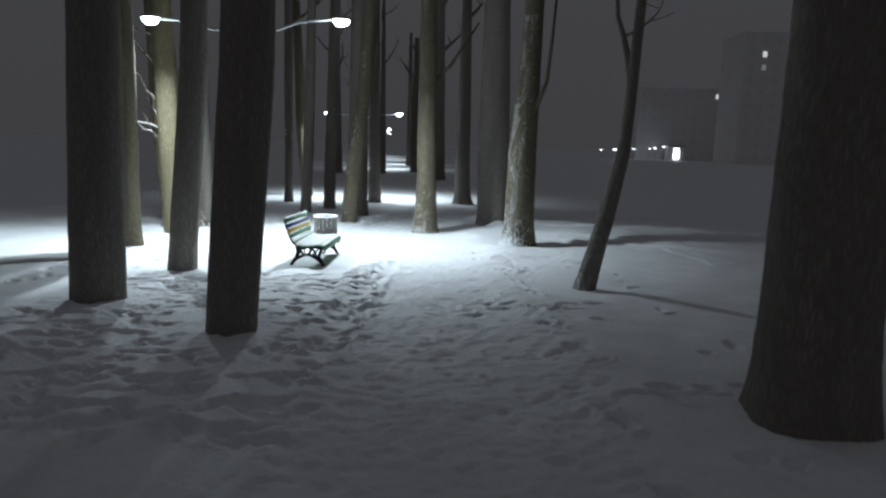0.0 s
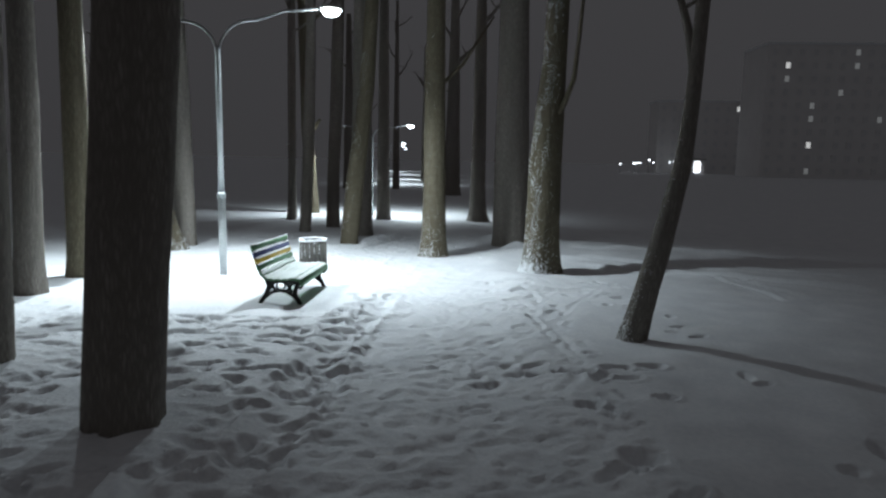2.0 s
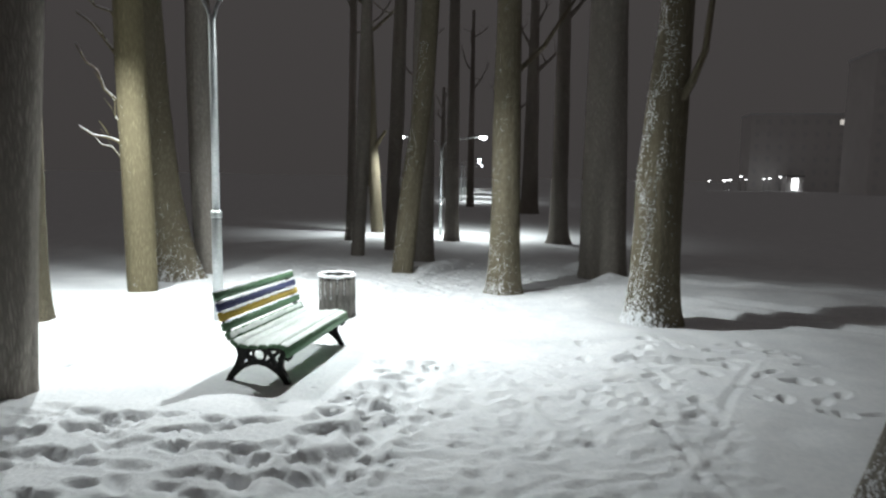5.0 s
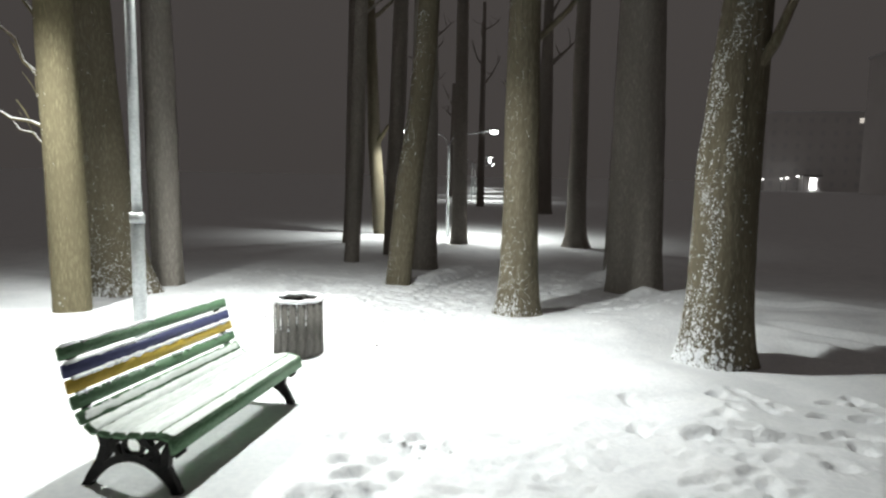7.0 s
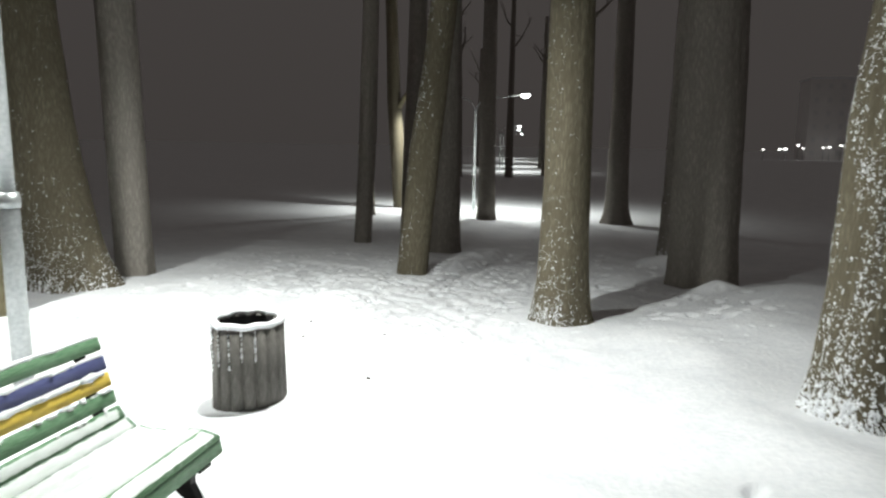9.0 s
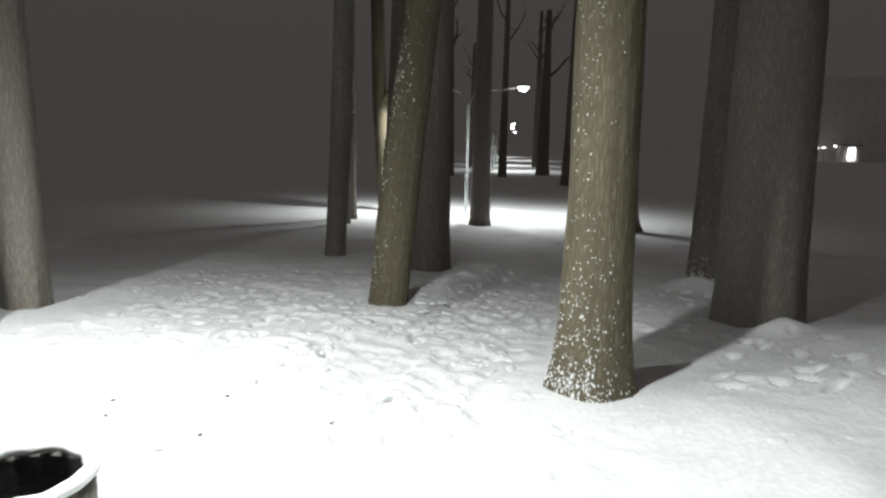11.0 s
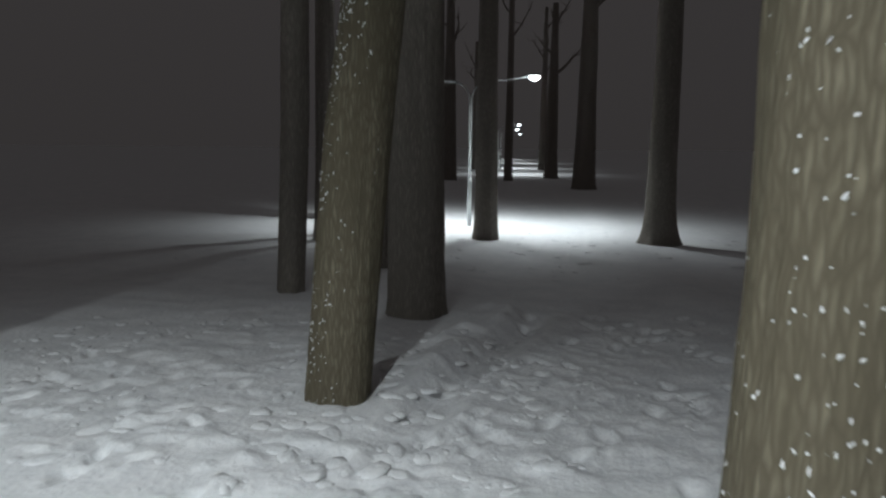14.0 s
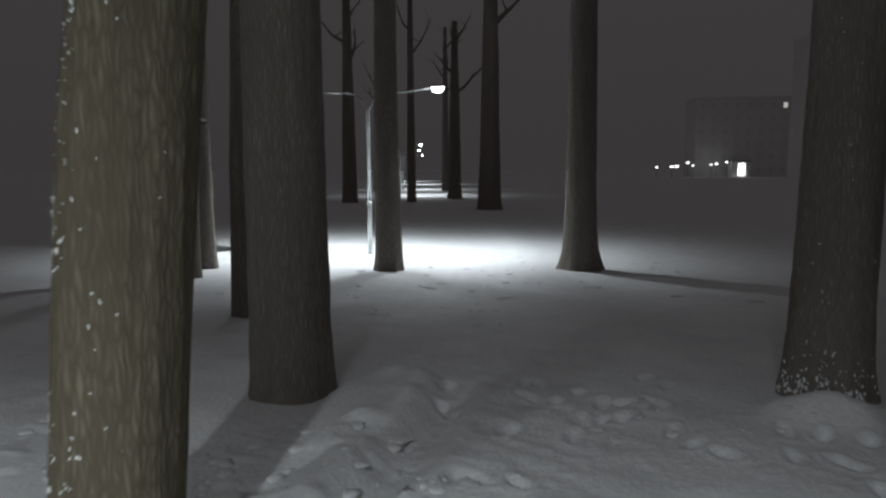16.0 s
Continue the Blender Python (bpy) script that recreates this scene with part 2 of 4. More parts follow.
# trees: x, y, base radius, (height, shift, radius)..., kind of bark, flecks of snow, limbs from height, label
TREES = [
    (-2.22, 6.04, 0.245, ((2.5, 0.20, 0.235),), "dark", 0, "thick dark bare tree trunk beside the trodden path"),
    (-4.23, 7.26, 0.29, ((2.73, 0.12, 0.27),), "dark", 0, "dark bare tree trunk standing in trampled snow"),
    (-4.22, 9.50, 0.20, ((3.0, 0.27, 0.19),), "dark", 0, "slim dark bare tree near the bench"),
    (-6.35, 12.1, 0.245, ((3.5, 0.05, 0.17),), "olive", 0, "tapering bare tree at the edge of the light"),
    (-6.02, 10.44, 0.217, ((2.45, 0.1, 0.16),), "dark", 0, "slim dark bare tree behind the bench"),
    (-6.68, 14.7, 0.238, ((1.8, -0.02, 0.22), (3.7, -0.08, 0.22),), "pale", (60, 240, 0.8, 0.3, 0.6, 0.9), "pale olive lamplit tree with broken side branches"),
    (-7.1, 16.25, 0.53, ((1.6, -0.27, 0.38), (3.2, -0.40, 0.34)), "olive", (1700, 285, 0.8, 0.75, 0.9, 0.9), "broad flared tree with snow clinging to its foot"),
    (-7.03, 17.3, 0.24, ((3.5, -0.08, 0.255),), "dark", 0, "dark straight tree behind the broad flared one"),
    (2.34, 4.26, 0.427, ((1.67, 0.0, 0.345), (3.0, 0.0, 0.33)), "dark", 0, "very thick dark tree close to the path"),
    (1.67, 8.95, 0.152, ((1.0, 0.24, 0.116), (1.84, 0.41, 0.09), (2.45, 0.46, 0.075)), "dark", (420, 200, 0.4, 0.6, 0.9, 0.75), "thin young tree leaning away from the path"),
    (1.16, 14.22, 0.40, ((2.0, 0.02, 0.29), (3.9, 0.11, 0.20)), "olive", (6800, 226, 0.52, 0.16, 0.45, 1.12), "lamplit tree plastered with blown snow on one side"),
    (-1.01, 16.45, 0.335, ((1.5, 0.0, 0.237), (2.6, -0.01, 0.228), (4.2, -0.02, 0.205)), "olive", (1300, 240, 0.58, 0.5, 0.8, 0.8), "lamplit olive tree flecked with snow in its bark"),
    (-3.40, 18.88, 0.245, ((1.9, 0.18, 0.226), (3.0, 0.33, 0.195), (4.0, 0.45, 0.19)), "olive", (1000, 235, 0.5, 0.0, 0.6, 1.15), "slightly leaning tree flecked with snow"),
    (-3.60, 21.7, 0.35, ((2.4, 0.0, 0.30),), "dark", 0, "thick dark tree beyond the leaning one"),
    (-5.57, 22.51, 0.181, ((2.3, 0.13, 0.178),), "dark", 0, "slim dark bare tree in the snowfield"),
    (0.82, 19.38, 0.48, ((3.25, -0.06, 0.42),), "dark", 0, "massive dark tree on the far side of the path"),
    (0.72, 22.0, 0.37, ((2.7, 0.02, 0.28),), "dark", (260, 235, 0.6, 0.8, 0.5, 1.2), "dark tree with snow heaped at its foot"),
    (-0.17, 30.8, 0.51, ((2.2, -0.02, 0.32),), "dark", 0, "dark flared tree before the second pool of light"),
    (-4.26, 30.3, 0.31, ((2.9, -0.01, 0.25),), "dark", 0, "dark tree in front of the second street lamp"),
    (-7.85, 28.7, 0.2, ((2.1, 0.06, 0.15),), "dark", 0, "thin dark tree in the far snowfield"),
    (-8.38, 34.3, 0.285, ((4.1, -0.3, 0.265),), "olive", 0, "lamplit pale tree beside the second street lamp"),
    (-8.3, 30.4, 0.22, ((2.1, 0.0, 0.17),), "dark", 0, "thin dark tree with one snowy side branch"),
    (-5.25, 25.0, 0.24, ((2.0, 0.03, 0.21), (4.2, 0.14, 0.22)), "dark", 0, "dark tree standing behind the leaning one"),
    (-5.33, 67.0, 0.6, ((2.1, 0.0, 0.5),), "dark", 0, "distant dark tree along the alley"),
    (-2.46, 54.0, 0.75, ((2.1, 0.0, 0.6),), "dark", 0, "distant thick dark tree along the alley"),
    (-8.0, 62.0, 0.34, ((2.1, 0.0, 0.3),), "dark", 0, "distant slim dark tree along the alley"),
    (-12.2, 61.3, 0.6, ((2.1, 0.0, 0.5),), "dark", 0, "distant dark tree beside the alley"),
    (-14.5, 84.0, 0.45, ((2.1, 0.0, 0.4),), "dark", 0, "distant dark tree beside the alley"),
    (-7.6, 86.0, 0.45, ((2.1, 0.0, 0.4),), "dark", 0, "distant dark tree beside the alley"),
]


# ---- ground: one sheet of snow ----
rng = np.random.default_rng(7)


def value_noise(x, y, cell, seed):
    g = np.random.default_rng(seed).random((256, 256))
    u, v = x / cell + 500.3, y / cell + 500.7
    i, j = np.floor(u).astype(int), np.floor(v).astype(int)
    a, b = u - i, v - j
    a, b = a * a * (3 - 2 * a), b * b * (3 - 2 * b)
    i0, i1, j0, j1 = i % 256, (i + 1) % 256, j % 256, (j + 1) % 256
    return (g[i0, j0] * (1 - a) + g[i1, j0] * a) * (1 - b) + (g[i0, j1] * (1 - a) + g[i1, j1] * a) * b - 0.5


def graded(lo, hi, step, far):
    fine = list(np.arange(lo, hi, step))
    out, d, p = [], step, hi
    while p < far:
        d *= 1.16
        p += d
        out.append(p)
    back, d, p = [], step, lo
    while p > -far:
        d *= 1.16
        p -= d
        back.append(p)
    return np.array(back[::-1] + fine + [hi] + out)


GX, GY = graded(-6.6, 4.4, 0.03, 900.0), graded(1.0, 22.6, 0.03, 900.0)
XX, YY = np.meshgrid(GX, GY, indexing="ij")


def path_x(y):
    return np.interp(y, [-5, 0, 8, 13, 17, 22, 34, 60, 75], [0.3, 0.1, -0.4, -0.9, -2.1, -2.0, -2.8, -5.5, -7.5])


near = np.exp(-np.maximum(0, np.hypot(XX + 1, YY - 12) - 16) / 12.0)
off = np.abs(XX - path_x(YY))
trod = np.exp(-(off / 1.0) ** 4)
calm = 1 - 0.85 * np.exp(-(((XX + 2.7) / 1.3) ** 4 + ((YY - 11.7) / 2.2) ** 4))
bumps = 0.09 * value_noise(XX, YY, 2.3, 1) + 0.05 * value_noise(XX, YY, 0.8, 2) + 0.03 * value_noise(XX, YY, 0.33, 3)
lumps = value_noise(XX, YY, 0.19, 4)
ZZ = lie(YY) + near * (bumps * (1 - 0.75 * trod) * calm + 0.022 * lumps * (0.35 + trod) - 0.05 * trod)
ZZ += near * 0.014 * np.maximum(0, value_noise(XX, YY, 0.11, 5)) * trod
ZZ += near * 0.10 * np.exp(-((off - 1.75) / 0.5) ** 2) * (0.5 + value_noise(XX, YY, 1.1, 6)) * (YY > 12)
# lumpy kicked-up snow between the lamp and the far trees
field = 0.5 * np.exp(-(((XX + 3.6) / 2.6) ** 4)) * np.exp(-(((YY - 17.2) / 3.0) ** 4))
ZZ += field * 0.055 * np.clip(8 * (value_noise(XX, YY, 0.17, 8) + value_noise(XX, YY, 0.5, 9) * 0.5 - 0.12), 0, 1)
calm_trees = np.zeros_like(XX)
for tx, ty, tr, *_ in TREES:
    d = np.hypot(XX - tx, YY - ty)
    w = np.exp(-(d / (tr + 0.45)) ** 4)
    ZZ = ZZ * (1 - w) + (lie(YY) + 0.012) * w
    calm_trees = np.maximum(calm_trees, w)

# clods of loose snow and the heap at the foot of one tree
loose = np.exp(-(((XX + 3.2) / 3.6) ** 4)) * np.exp(-(((YY - 17.5) / 4.0) ** 4)) * (1 - calm_trees)
ZZ += loose * 0.017 * np.clip(5 * (value_noise(XX, YY, 0.12, 11) + 0.4 * value_noise(XX, YY, 0.6, 12) - 0.16), 0, 1)
ZZ += 0.17 * np.exp(-(((XX - 0.45) / 0.42) ** 2 + ((YY - 21.45) / 0.22) ** 2)) * (1 + 0.5 * lumps)


# the bank that rises beyond the path, and the ridge ploughed up along it
bank = 0.24 * np.clip((XX + 0.5 - 0.42 * (YY - 16.6)) / 1.5, 0, 1) ** 1.3 * np.exp(-(((YY - 17.2) / 2.0) ** 4)) * np.clip((7.0 - XX) / 4.0, 0, 1)
ZZ += bank * (1 + 0.6 * value_noise(XX, YY, 0.7, 21)) * (1 - 0.6 * calm_trees)
ridge = np.exp(-((XX + 2.95 - 0.12 * (YY - 20.0) - 0.25 * value_noise(XX, YY, 0.9, 22)) / 0.22) ** 2) * np.clip((YY - 18.6) / 0.6, 0, 1) * np.clip((23.4 - YY) / 1.0, 0, 1)
ZZ += ridge * (0.085 + 0.16 * np.maximum(0, value_noise(XX, YY, 0.28, 23))) * (1 - calm_trees)
ZZ += 0.16 * np.exp(-(((XX - 0.95) / 0.28) ** 2 + ((YY - 18.75) / 0.2) ** 2)) * (1 + 0.5 * lumps)
# the low swell on the far side, over which the tree's shadow rides
rise = np.clip((XX - 2.0) / 4.0, 0, 1)
ZZ += 0.20 * rise * rise * (3 - 2 * rise) * np.exp(-np.maximum(0, XX - 7.0) / 4.0) * np.exp(-(((YY - 15.0) / 3.2) ** 4)) * (1 + 0.2 * value_noise(XX, YY, 1.2, 25))
# a shallow mound round the foot of the plastered tree
ZZ += 0.04 * np.exp(-(((XX - 0.8) / 0.6) ** 2 + ((YY - 13.5) / 0.4) ** 2)) * (1 + 0.8 * value_noise(XX, YY, 0.25, 24))


DENT, RIM = np.zeros_like(ZZ), np.zeros_like(ZZ)


def dent(x, y, angle, length, width, depth):
    """One print pressed into the snow, with a low rim; prints that overlap keep the deeper one."""
    i0, i1 = np.searchsorted(GX, (x - 0.5, x + 0.5))
    j0, j1 = np.searchsorted(GY, (y - 0.5, y + 0.5))
    if i1 - i0 < 2 or j1 - j0 < 2:
        return
    dx, dy = XX[i0:i1, j0:j1] - x, YY[i0:i1, j0:j1] - y
    c, s = math.cos(angle), math.sin(angle)
    u, v = (dx * c + dy * s) / length, (dy * c - dx * s) / width
    q = u * u + v * v
    DENT[i0:i1, j0:j1] = np.maximum(DENT[i0:i1, j0:j1], depth * np.exp(-q ** 2))
    RIM[i0:i1, j0:j1] = np.maximum(RIM[i0:i1, j0:j1], 0.28 * depth * np.exp(-((np.sqrt(q) - 1.45) / 0.3) ** 2))


def scatter_prints(n, x0, x1, y0, y1, depth, angle=math.pi / 2, spread=0.5):
    for _ in range(n):
        dent(rng.uniform(x0, x1), rng.uniform(y0, y1), angle + rng.normal(0, spread), rng.uniform(0.075, 0.135), rng.uniform(0.042, 0.062), depth * rng.uniform(0.5, 1.2))


scatter_prints(560, -4.7, -1.0, 3.4, 9.4, 0.062, 0.15, 0.5)
scatter_prints(60, -1.7, -1.0, 5.0, 10.5, 0.06, 1.4, 0.4)
for _ in range(1500):
    dent(rng.uniform(-1.3, 1.2), rng.uniform(1.6, 12.2), rng.normal(0.2, 0.6), rng.uniform(0.04, 0.085), rng.uniform(0.025, 0.04), rng.uniform(0.010, 0.026))
for _ in range(9):
    dent(rng.uniform(-2.15, -1.6), rng.uniform(11.6, 12.2), rng.normal(0.0, 0.4), rng.uniform(0.07, 0.12), rng.uniform(0.03, 0.05), 0.03)
scatter_prints(30, -1.9, -1.1, 8.5, 12.0, 0.055)
scatter_prints(420, -1.1, 1.0, 1.5, 11.0, 0.018, 0.3, 0.9)
scatter_prints(16, 0.5, 2.2, 2.5, 5.0, 0.075, 0.6, 0.9)
scatter_prints(60, 0.2, 2.4, 10.4, 13.2, 0.045, 0.8, 1.2)
scatter_prints(14, 2.2, 4.2, 5.5, 8.0, 0.05)
# deep holes where several people stepped off the path
for x, y in ((0.93, 7.51), (0.81, 7.56), (1.07, 7.39), (1.26, 7.67), (1.41, 7.59), (1.58, 7.78), (0.94, 5.69), (1.05, 5.8), (0.82, 5.6), (0.88, 6.74), (1.0, 6.6), (1.27, 7.35), (1.47, 6.91), (1.15, 5.3), (1.53, 4.69), (2.38, 9.5), (2.4, 9.07)):
    dent(x, y, rng.normal(0.2, 0.5), rng.uniform(0.08, 0.13), rng.uniform(0.045, 0.07), rng.uniform(0.06, 0.09))
# single shoe prints across the trodden snow
for x, y in ((0.2, 9.63), (0.38, 10.08), (0.24, 10.7), (0.69, 10.0), (0.33, 8.39), (0.32, 7.85), (0.5, 8.08), (0.5, 7.76), (0.6, 7.81), (0.88, 8.7), (1.13, 8.2), (0.94, 10.2), (1.35, 11.53), (0.19, 7.33), (0.05, 7.31), (0.38, 7.57), (2.42, 10.15), (0.07, 7.57), (0.55, 7.55), (2.22, 9.3), (2.41, 7.44)):
    dent(x, y, rng.normal(0.1, 0.4), rng.uniform(0.07, 0.105), rng.uniform(0.04, 0.055), rng.uniform(0.035, 0.055))
scatter_prints(30, -6.2, -4.3, 5.0, 10.5, 0.06)
scatter_prints(120, -6.0, -1.6, 13.5, 19.5, 0.045)
scatter_prints(60, -2.6, -0.4, 18.0, 22.4, 0.045)
scatter_prints(40, -0.2, 1.2, 16.5, 21.5, 0.05)


ZZ += RIM * (1 - np.clip(DENT / 0.02, 0, 1)) - DENT * (1 - calm_trees)


def rut(x0, y0, x1, y1, width, depth):
    vx, vy = x1 - x0, y1 - y0
    s = math.hypot(vx, vy)
    u = ((XX - x0) * vx + (YY - y0) * vy) / s
    v = ((XX - x0) * vy - (YY - y0) * vx) / s + 0.05 * np.sin(u * 1.3)
    inside = np.clip(np.minimum(u, s - u) / 0.4, 0, 1)
    global ZZ
    ZZ = ZZ + inside * (-depth * np.exp(-(v / width) ** 4) + 0.5 * depth * np.exp(-((np.abs(v) - width * 1.6) / (width * 0.5)) ** 2))


rut(0.46, 11.12, 1.02, 7.52, 0.03, 0.009)
rut(0.58, 11.15, 1.14, 7.6, 0.03, 0.006)
rut(0.98, 9.66, 1.95, 12.36, 0.04, 0.010)
rut(3.9, 13.6, 4.4, 11.4, 0.05, 0.03)
rut(4.2, 13.7, 4.75, 11.5, 0.05, 0.03)
rut(1.9, 15.0, 6.5, 12.0, 0.15, 0.07)
rut(1.9, 15.8, 6.5, 13.4, 0.15, 0.07)
rut(1.9, 17.4, 7.0, 15.4, 0.15, 0.07)
rut(-1.25, 2.0, -1.35, 11.8, 0.14, 0.03)
rut(-2.75, 18.2, -2.3, 22.4, 0.16, 0.05)

nx, ny = len(GX), len(GY)
verts = np.stack([XX, YY, ZZ], -1).reshape(-1, 3)
idx = np.arange(nx * ny).reshape(nx, ny)
quads = np.stack([idx[:-1, :-1], idx[1:, :-1], idx[1:, 1:], idx[:-1, 1:]], -1).reshape(-1, 4)
gm = bpy.data.meshes.new("ground")
gm.vertices.add(len(verts))
gm.vertices.foreach_set("co", verts.ravel())
gm.loops.add(quads.size)
gm.loops.foreach_set("vertex_index", quads.ravel().astype(np.int32))
gm.polygons.add(len(quads))
gm.polygons.foreach_set("loop_start", np.arange(0, quads.size, 4, dtype=np.int32))
gm.polygons.foreach_set("loop_total", np.full(len(quads), 4, dtype=np.int32))
gm.update(calc_edges=True)
gm.polygons.foreach_set("use_smooth", np.ones(len(quads), dtype=bool))
gm.materials.append(SNOW)
ground = tagged(new("ground", gm), "snow-covered park ground with a trodden path and footprints", "ground", kind="structure")


def ground_z(x, y):
    """Height of the snow sheet near x, y."""
    i = int(np.clip(np.searchsorted(GX, x), 1, nx - 1))
    j = int(np.clip(np.searchsorted(GY, y), 1, ny - 1))
    return float(ZZ[i - 1:i + 1, j - 1:j + 1].mean())


# ---- street lamps ----
def lamp_head(lamp, side, reach, height, watts, lit, way):
    """One luminaire: housing above, lit bowl below, and its light."""
    x0 = side * reach
    bm = bmesh.new()
    bmesh.ops.create_uvsphere(bm, u_segments=24, v_segments=12, radius=1.0)
    for v in bm.verts:
        v.co = Vector((v.co.x * 0.20, v.co.y * 0.14, max(v.co.z, -0.2) * 0.06))
    for v in bm.verts:
        v.co = way @ Vector((x0 + v.co.x, v.co.y, height + 0.03 + v.co.z))
    housing = part("housing", bm, HOUSING, lamp, "grey metal luminaire housing")
    bm = bmesh.new()
    bmesh.ops.create_uvsphere(bm, u_segments=24, v_segments=12, radius=1.0)
    for v in bm.verts:
        v.co = way @ Vector((x0 + v.co.x * 0.17, v.co.y * 0.125, height + 0.016 + min(v.co.z, 0.0) * 0.13))
    part("bowl", bm, GLOW if lit else HOUSING, housing, "glowing cool white lamp bowl" if lit else "unlit grey lamp bowl")
    if not lit:
        return
    light = bpy.data.lights.new("street_light", "SPOT")
    light.energy, light.color, light.shadow_soft_size = watts, LAMP_COLOUR, 0.09
    light.spot_size, light.spot_blend = radians(153), 0.85
    lo = new("street_light", light)
    lo.parent, lo.location = lamp, way @ Vector((x0, 0, height - 0.24))
    light = bpy.data.lights.new("street_light_spill", "POINT")
    light.energy, light.color, light.shadow_soft_size = watts * 0.01, LAMP_COLOUR, 0.09
    lo = new("street_light_spill", light)
    lo.parent, lo.location = lamp, way @ Vector((x0, 0, height - 0.24))


def street_lamp(x, y, rz, watts, label, segs=20, both=True, dip=0.0, bend=0.0, top=4.40):
    lamp = thing("street_lamp", x, y, ground_z(x, y), label, "street lamp", "street lamps along the alley", rz=rz)
    bm = bmesh.new()
    tube(bm, [(0, 0, -0.2), (0, 0, 1.28), (0, 0, 1.33)], [0.062, 0.060, 0.052], segs)
    part("lower_pole", bm, STEEL, lamp)
    bm = bmesh.new()
    tube(bm, [(0, 0, 1.30), (0, 0, 1.35), (0, 0, 1.40)], [0.069, 0.070, 0.066], segs)
    part("collar", bm, STEEL, lamp)
    bm = bmesh.new()
    tube(bm, [(0, 0, 1.36), (0, 0, 3.69), (0, 0, 3.75)], [0.046, 0.044, 0.04], segs)
    part("upper_pole", bm, STEEL, lamp)
    for side in (-1, 1):
        pts, rad = [], []
        for k in range(15):
            t = k / 14
            px = 0.02 + 0.58 * t ** 1.7
            pts.append((side * px, 0, 3.66 + (0.55 - (dip * 0.4 if side < 0 else 0.0)) * math.sin(t * math.pi / 2) ** 0.9))
            rad.append(0.024)
        drop = dip if side < 0 else 0.0
        pts += [(side * 1.05, 0, 4.23 + (top - 4.31) - 0.7 * drop), (side * 1.62, 0, top - drop)]
        rad += [0.023, 0.022]
        bm = bmesh.new()
        tube(bm, pts, rad, 12)
        way = Matrix.Rotation(radians(bend if side > 0 else 0.0), 4, "Z")
        bmesh.ops.transform(bm, matrix=way, verts=bm.verts)
        part("arm", bm, STEEL, lamp)
        lamp_head(lamp, side, 1.83, top - drop, watts, both or side > 0, way)
    return lamp


street_lamp(-4.30, 12.82, 0, LAMP_WATTS, "galvanised double-armed street lamp, lit, behind the bench", dip=0.14, bend=20.0, top=4.47)
street_lamp(-5.35, 33.8, 0, LAMP_WATTS, "galvanised double-armed street lamp, lit, down the alley", top=4.31)
for lx, ly in ((-10.6, 74.0), (-12.7, 90.0), (-15.3, 115.0), (-21.0, 141.0)):
    street_lamp(lx, ly, 0, LAMP_WATTS, "distant double-armed street lamp with one head lit", 10, False)


# ---- trees ----
BARKS = {"dark": BARK_DARK, "olive": BARK_OLIVE, "pale": BARK_PALE}


def trunk_shape(base, ups, height):
    """Functions of height: the shift of the axis and the radius."""
    h1, _, r1 = ups[0]
    r_low = min(base, r1 * 1.10)
    hs = [0.0] + [u[0] for u in ups]
    xs = [0.0] + [u[1] for u in ups]
    rs = [r_low] + [u[2] for u in ups]
    slope = (xs[-1] - xs[-2]) / (hs[-1] - hs[-2])
    hs.append(height)
    xs.append(xs[-1] + slope * 0.5 * (height - hs[-2]))
    rs.append(rs[-1] * 0.42)
    flare = base - r_low

    def axis(h):
        return float(np.interp(h, hs, xs)) if h >= 0 else slope * 0

    def radius(h):
        return float(np.interp(h, hs, rs)) + flare * math.exp(-max(h, -0.1) / 0.30)

    return axis, radius


def limb_mesh(bm, start, way, length, r, rnd, depth=0):
    pts, rad = [], []
    p, d = Vector(start), Vector(way).normalized()
    n = 7
    for k in range(n + 1):
        pts.append(p.copy())
        rad.append(max(0.006, r * (1 - 0.8 * k / n)))
        d = (d + Vector((rnd.uniform(-0.22, 0.22), rnd.uniform(-0.22, 0.22), rnd.uniform(-0.05, 0.2)))).normalized()
        p = p + d * length / n
    tube(bm, pts, rad, 8 if depth == 0 else 5)
    if depth < 2:
        for k in (3, 5, 6):
            side = Vector((rnd.uniform(-1, 1), rnd.uniform(-1, 1), rnd.uniform(0, 0.9)))
            limb_mesh(bm, pts[k], side, length * rnd.uniform(0.3, 0.5), rad[k] * 0.6, rnd, depth + 1)


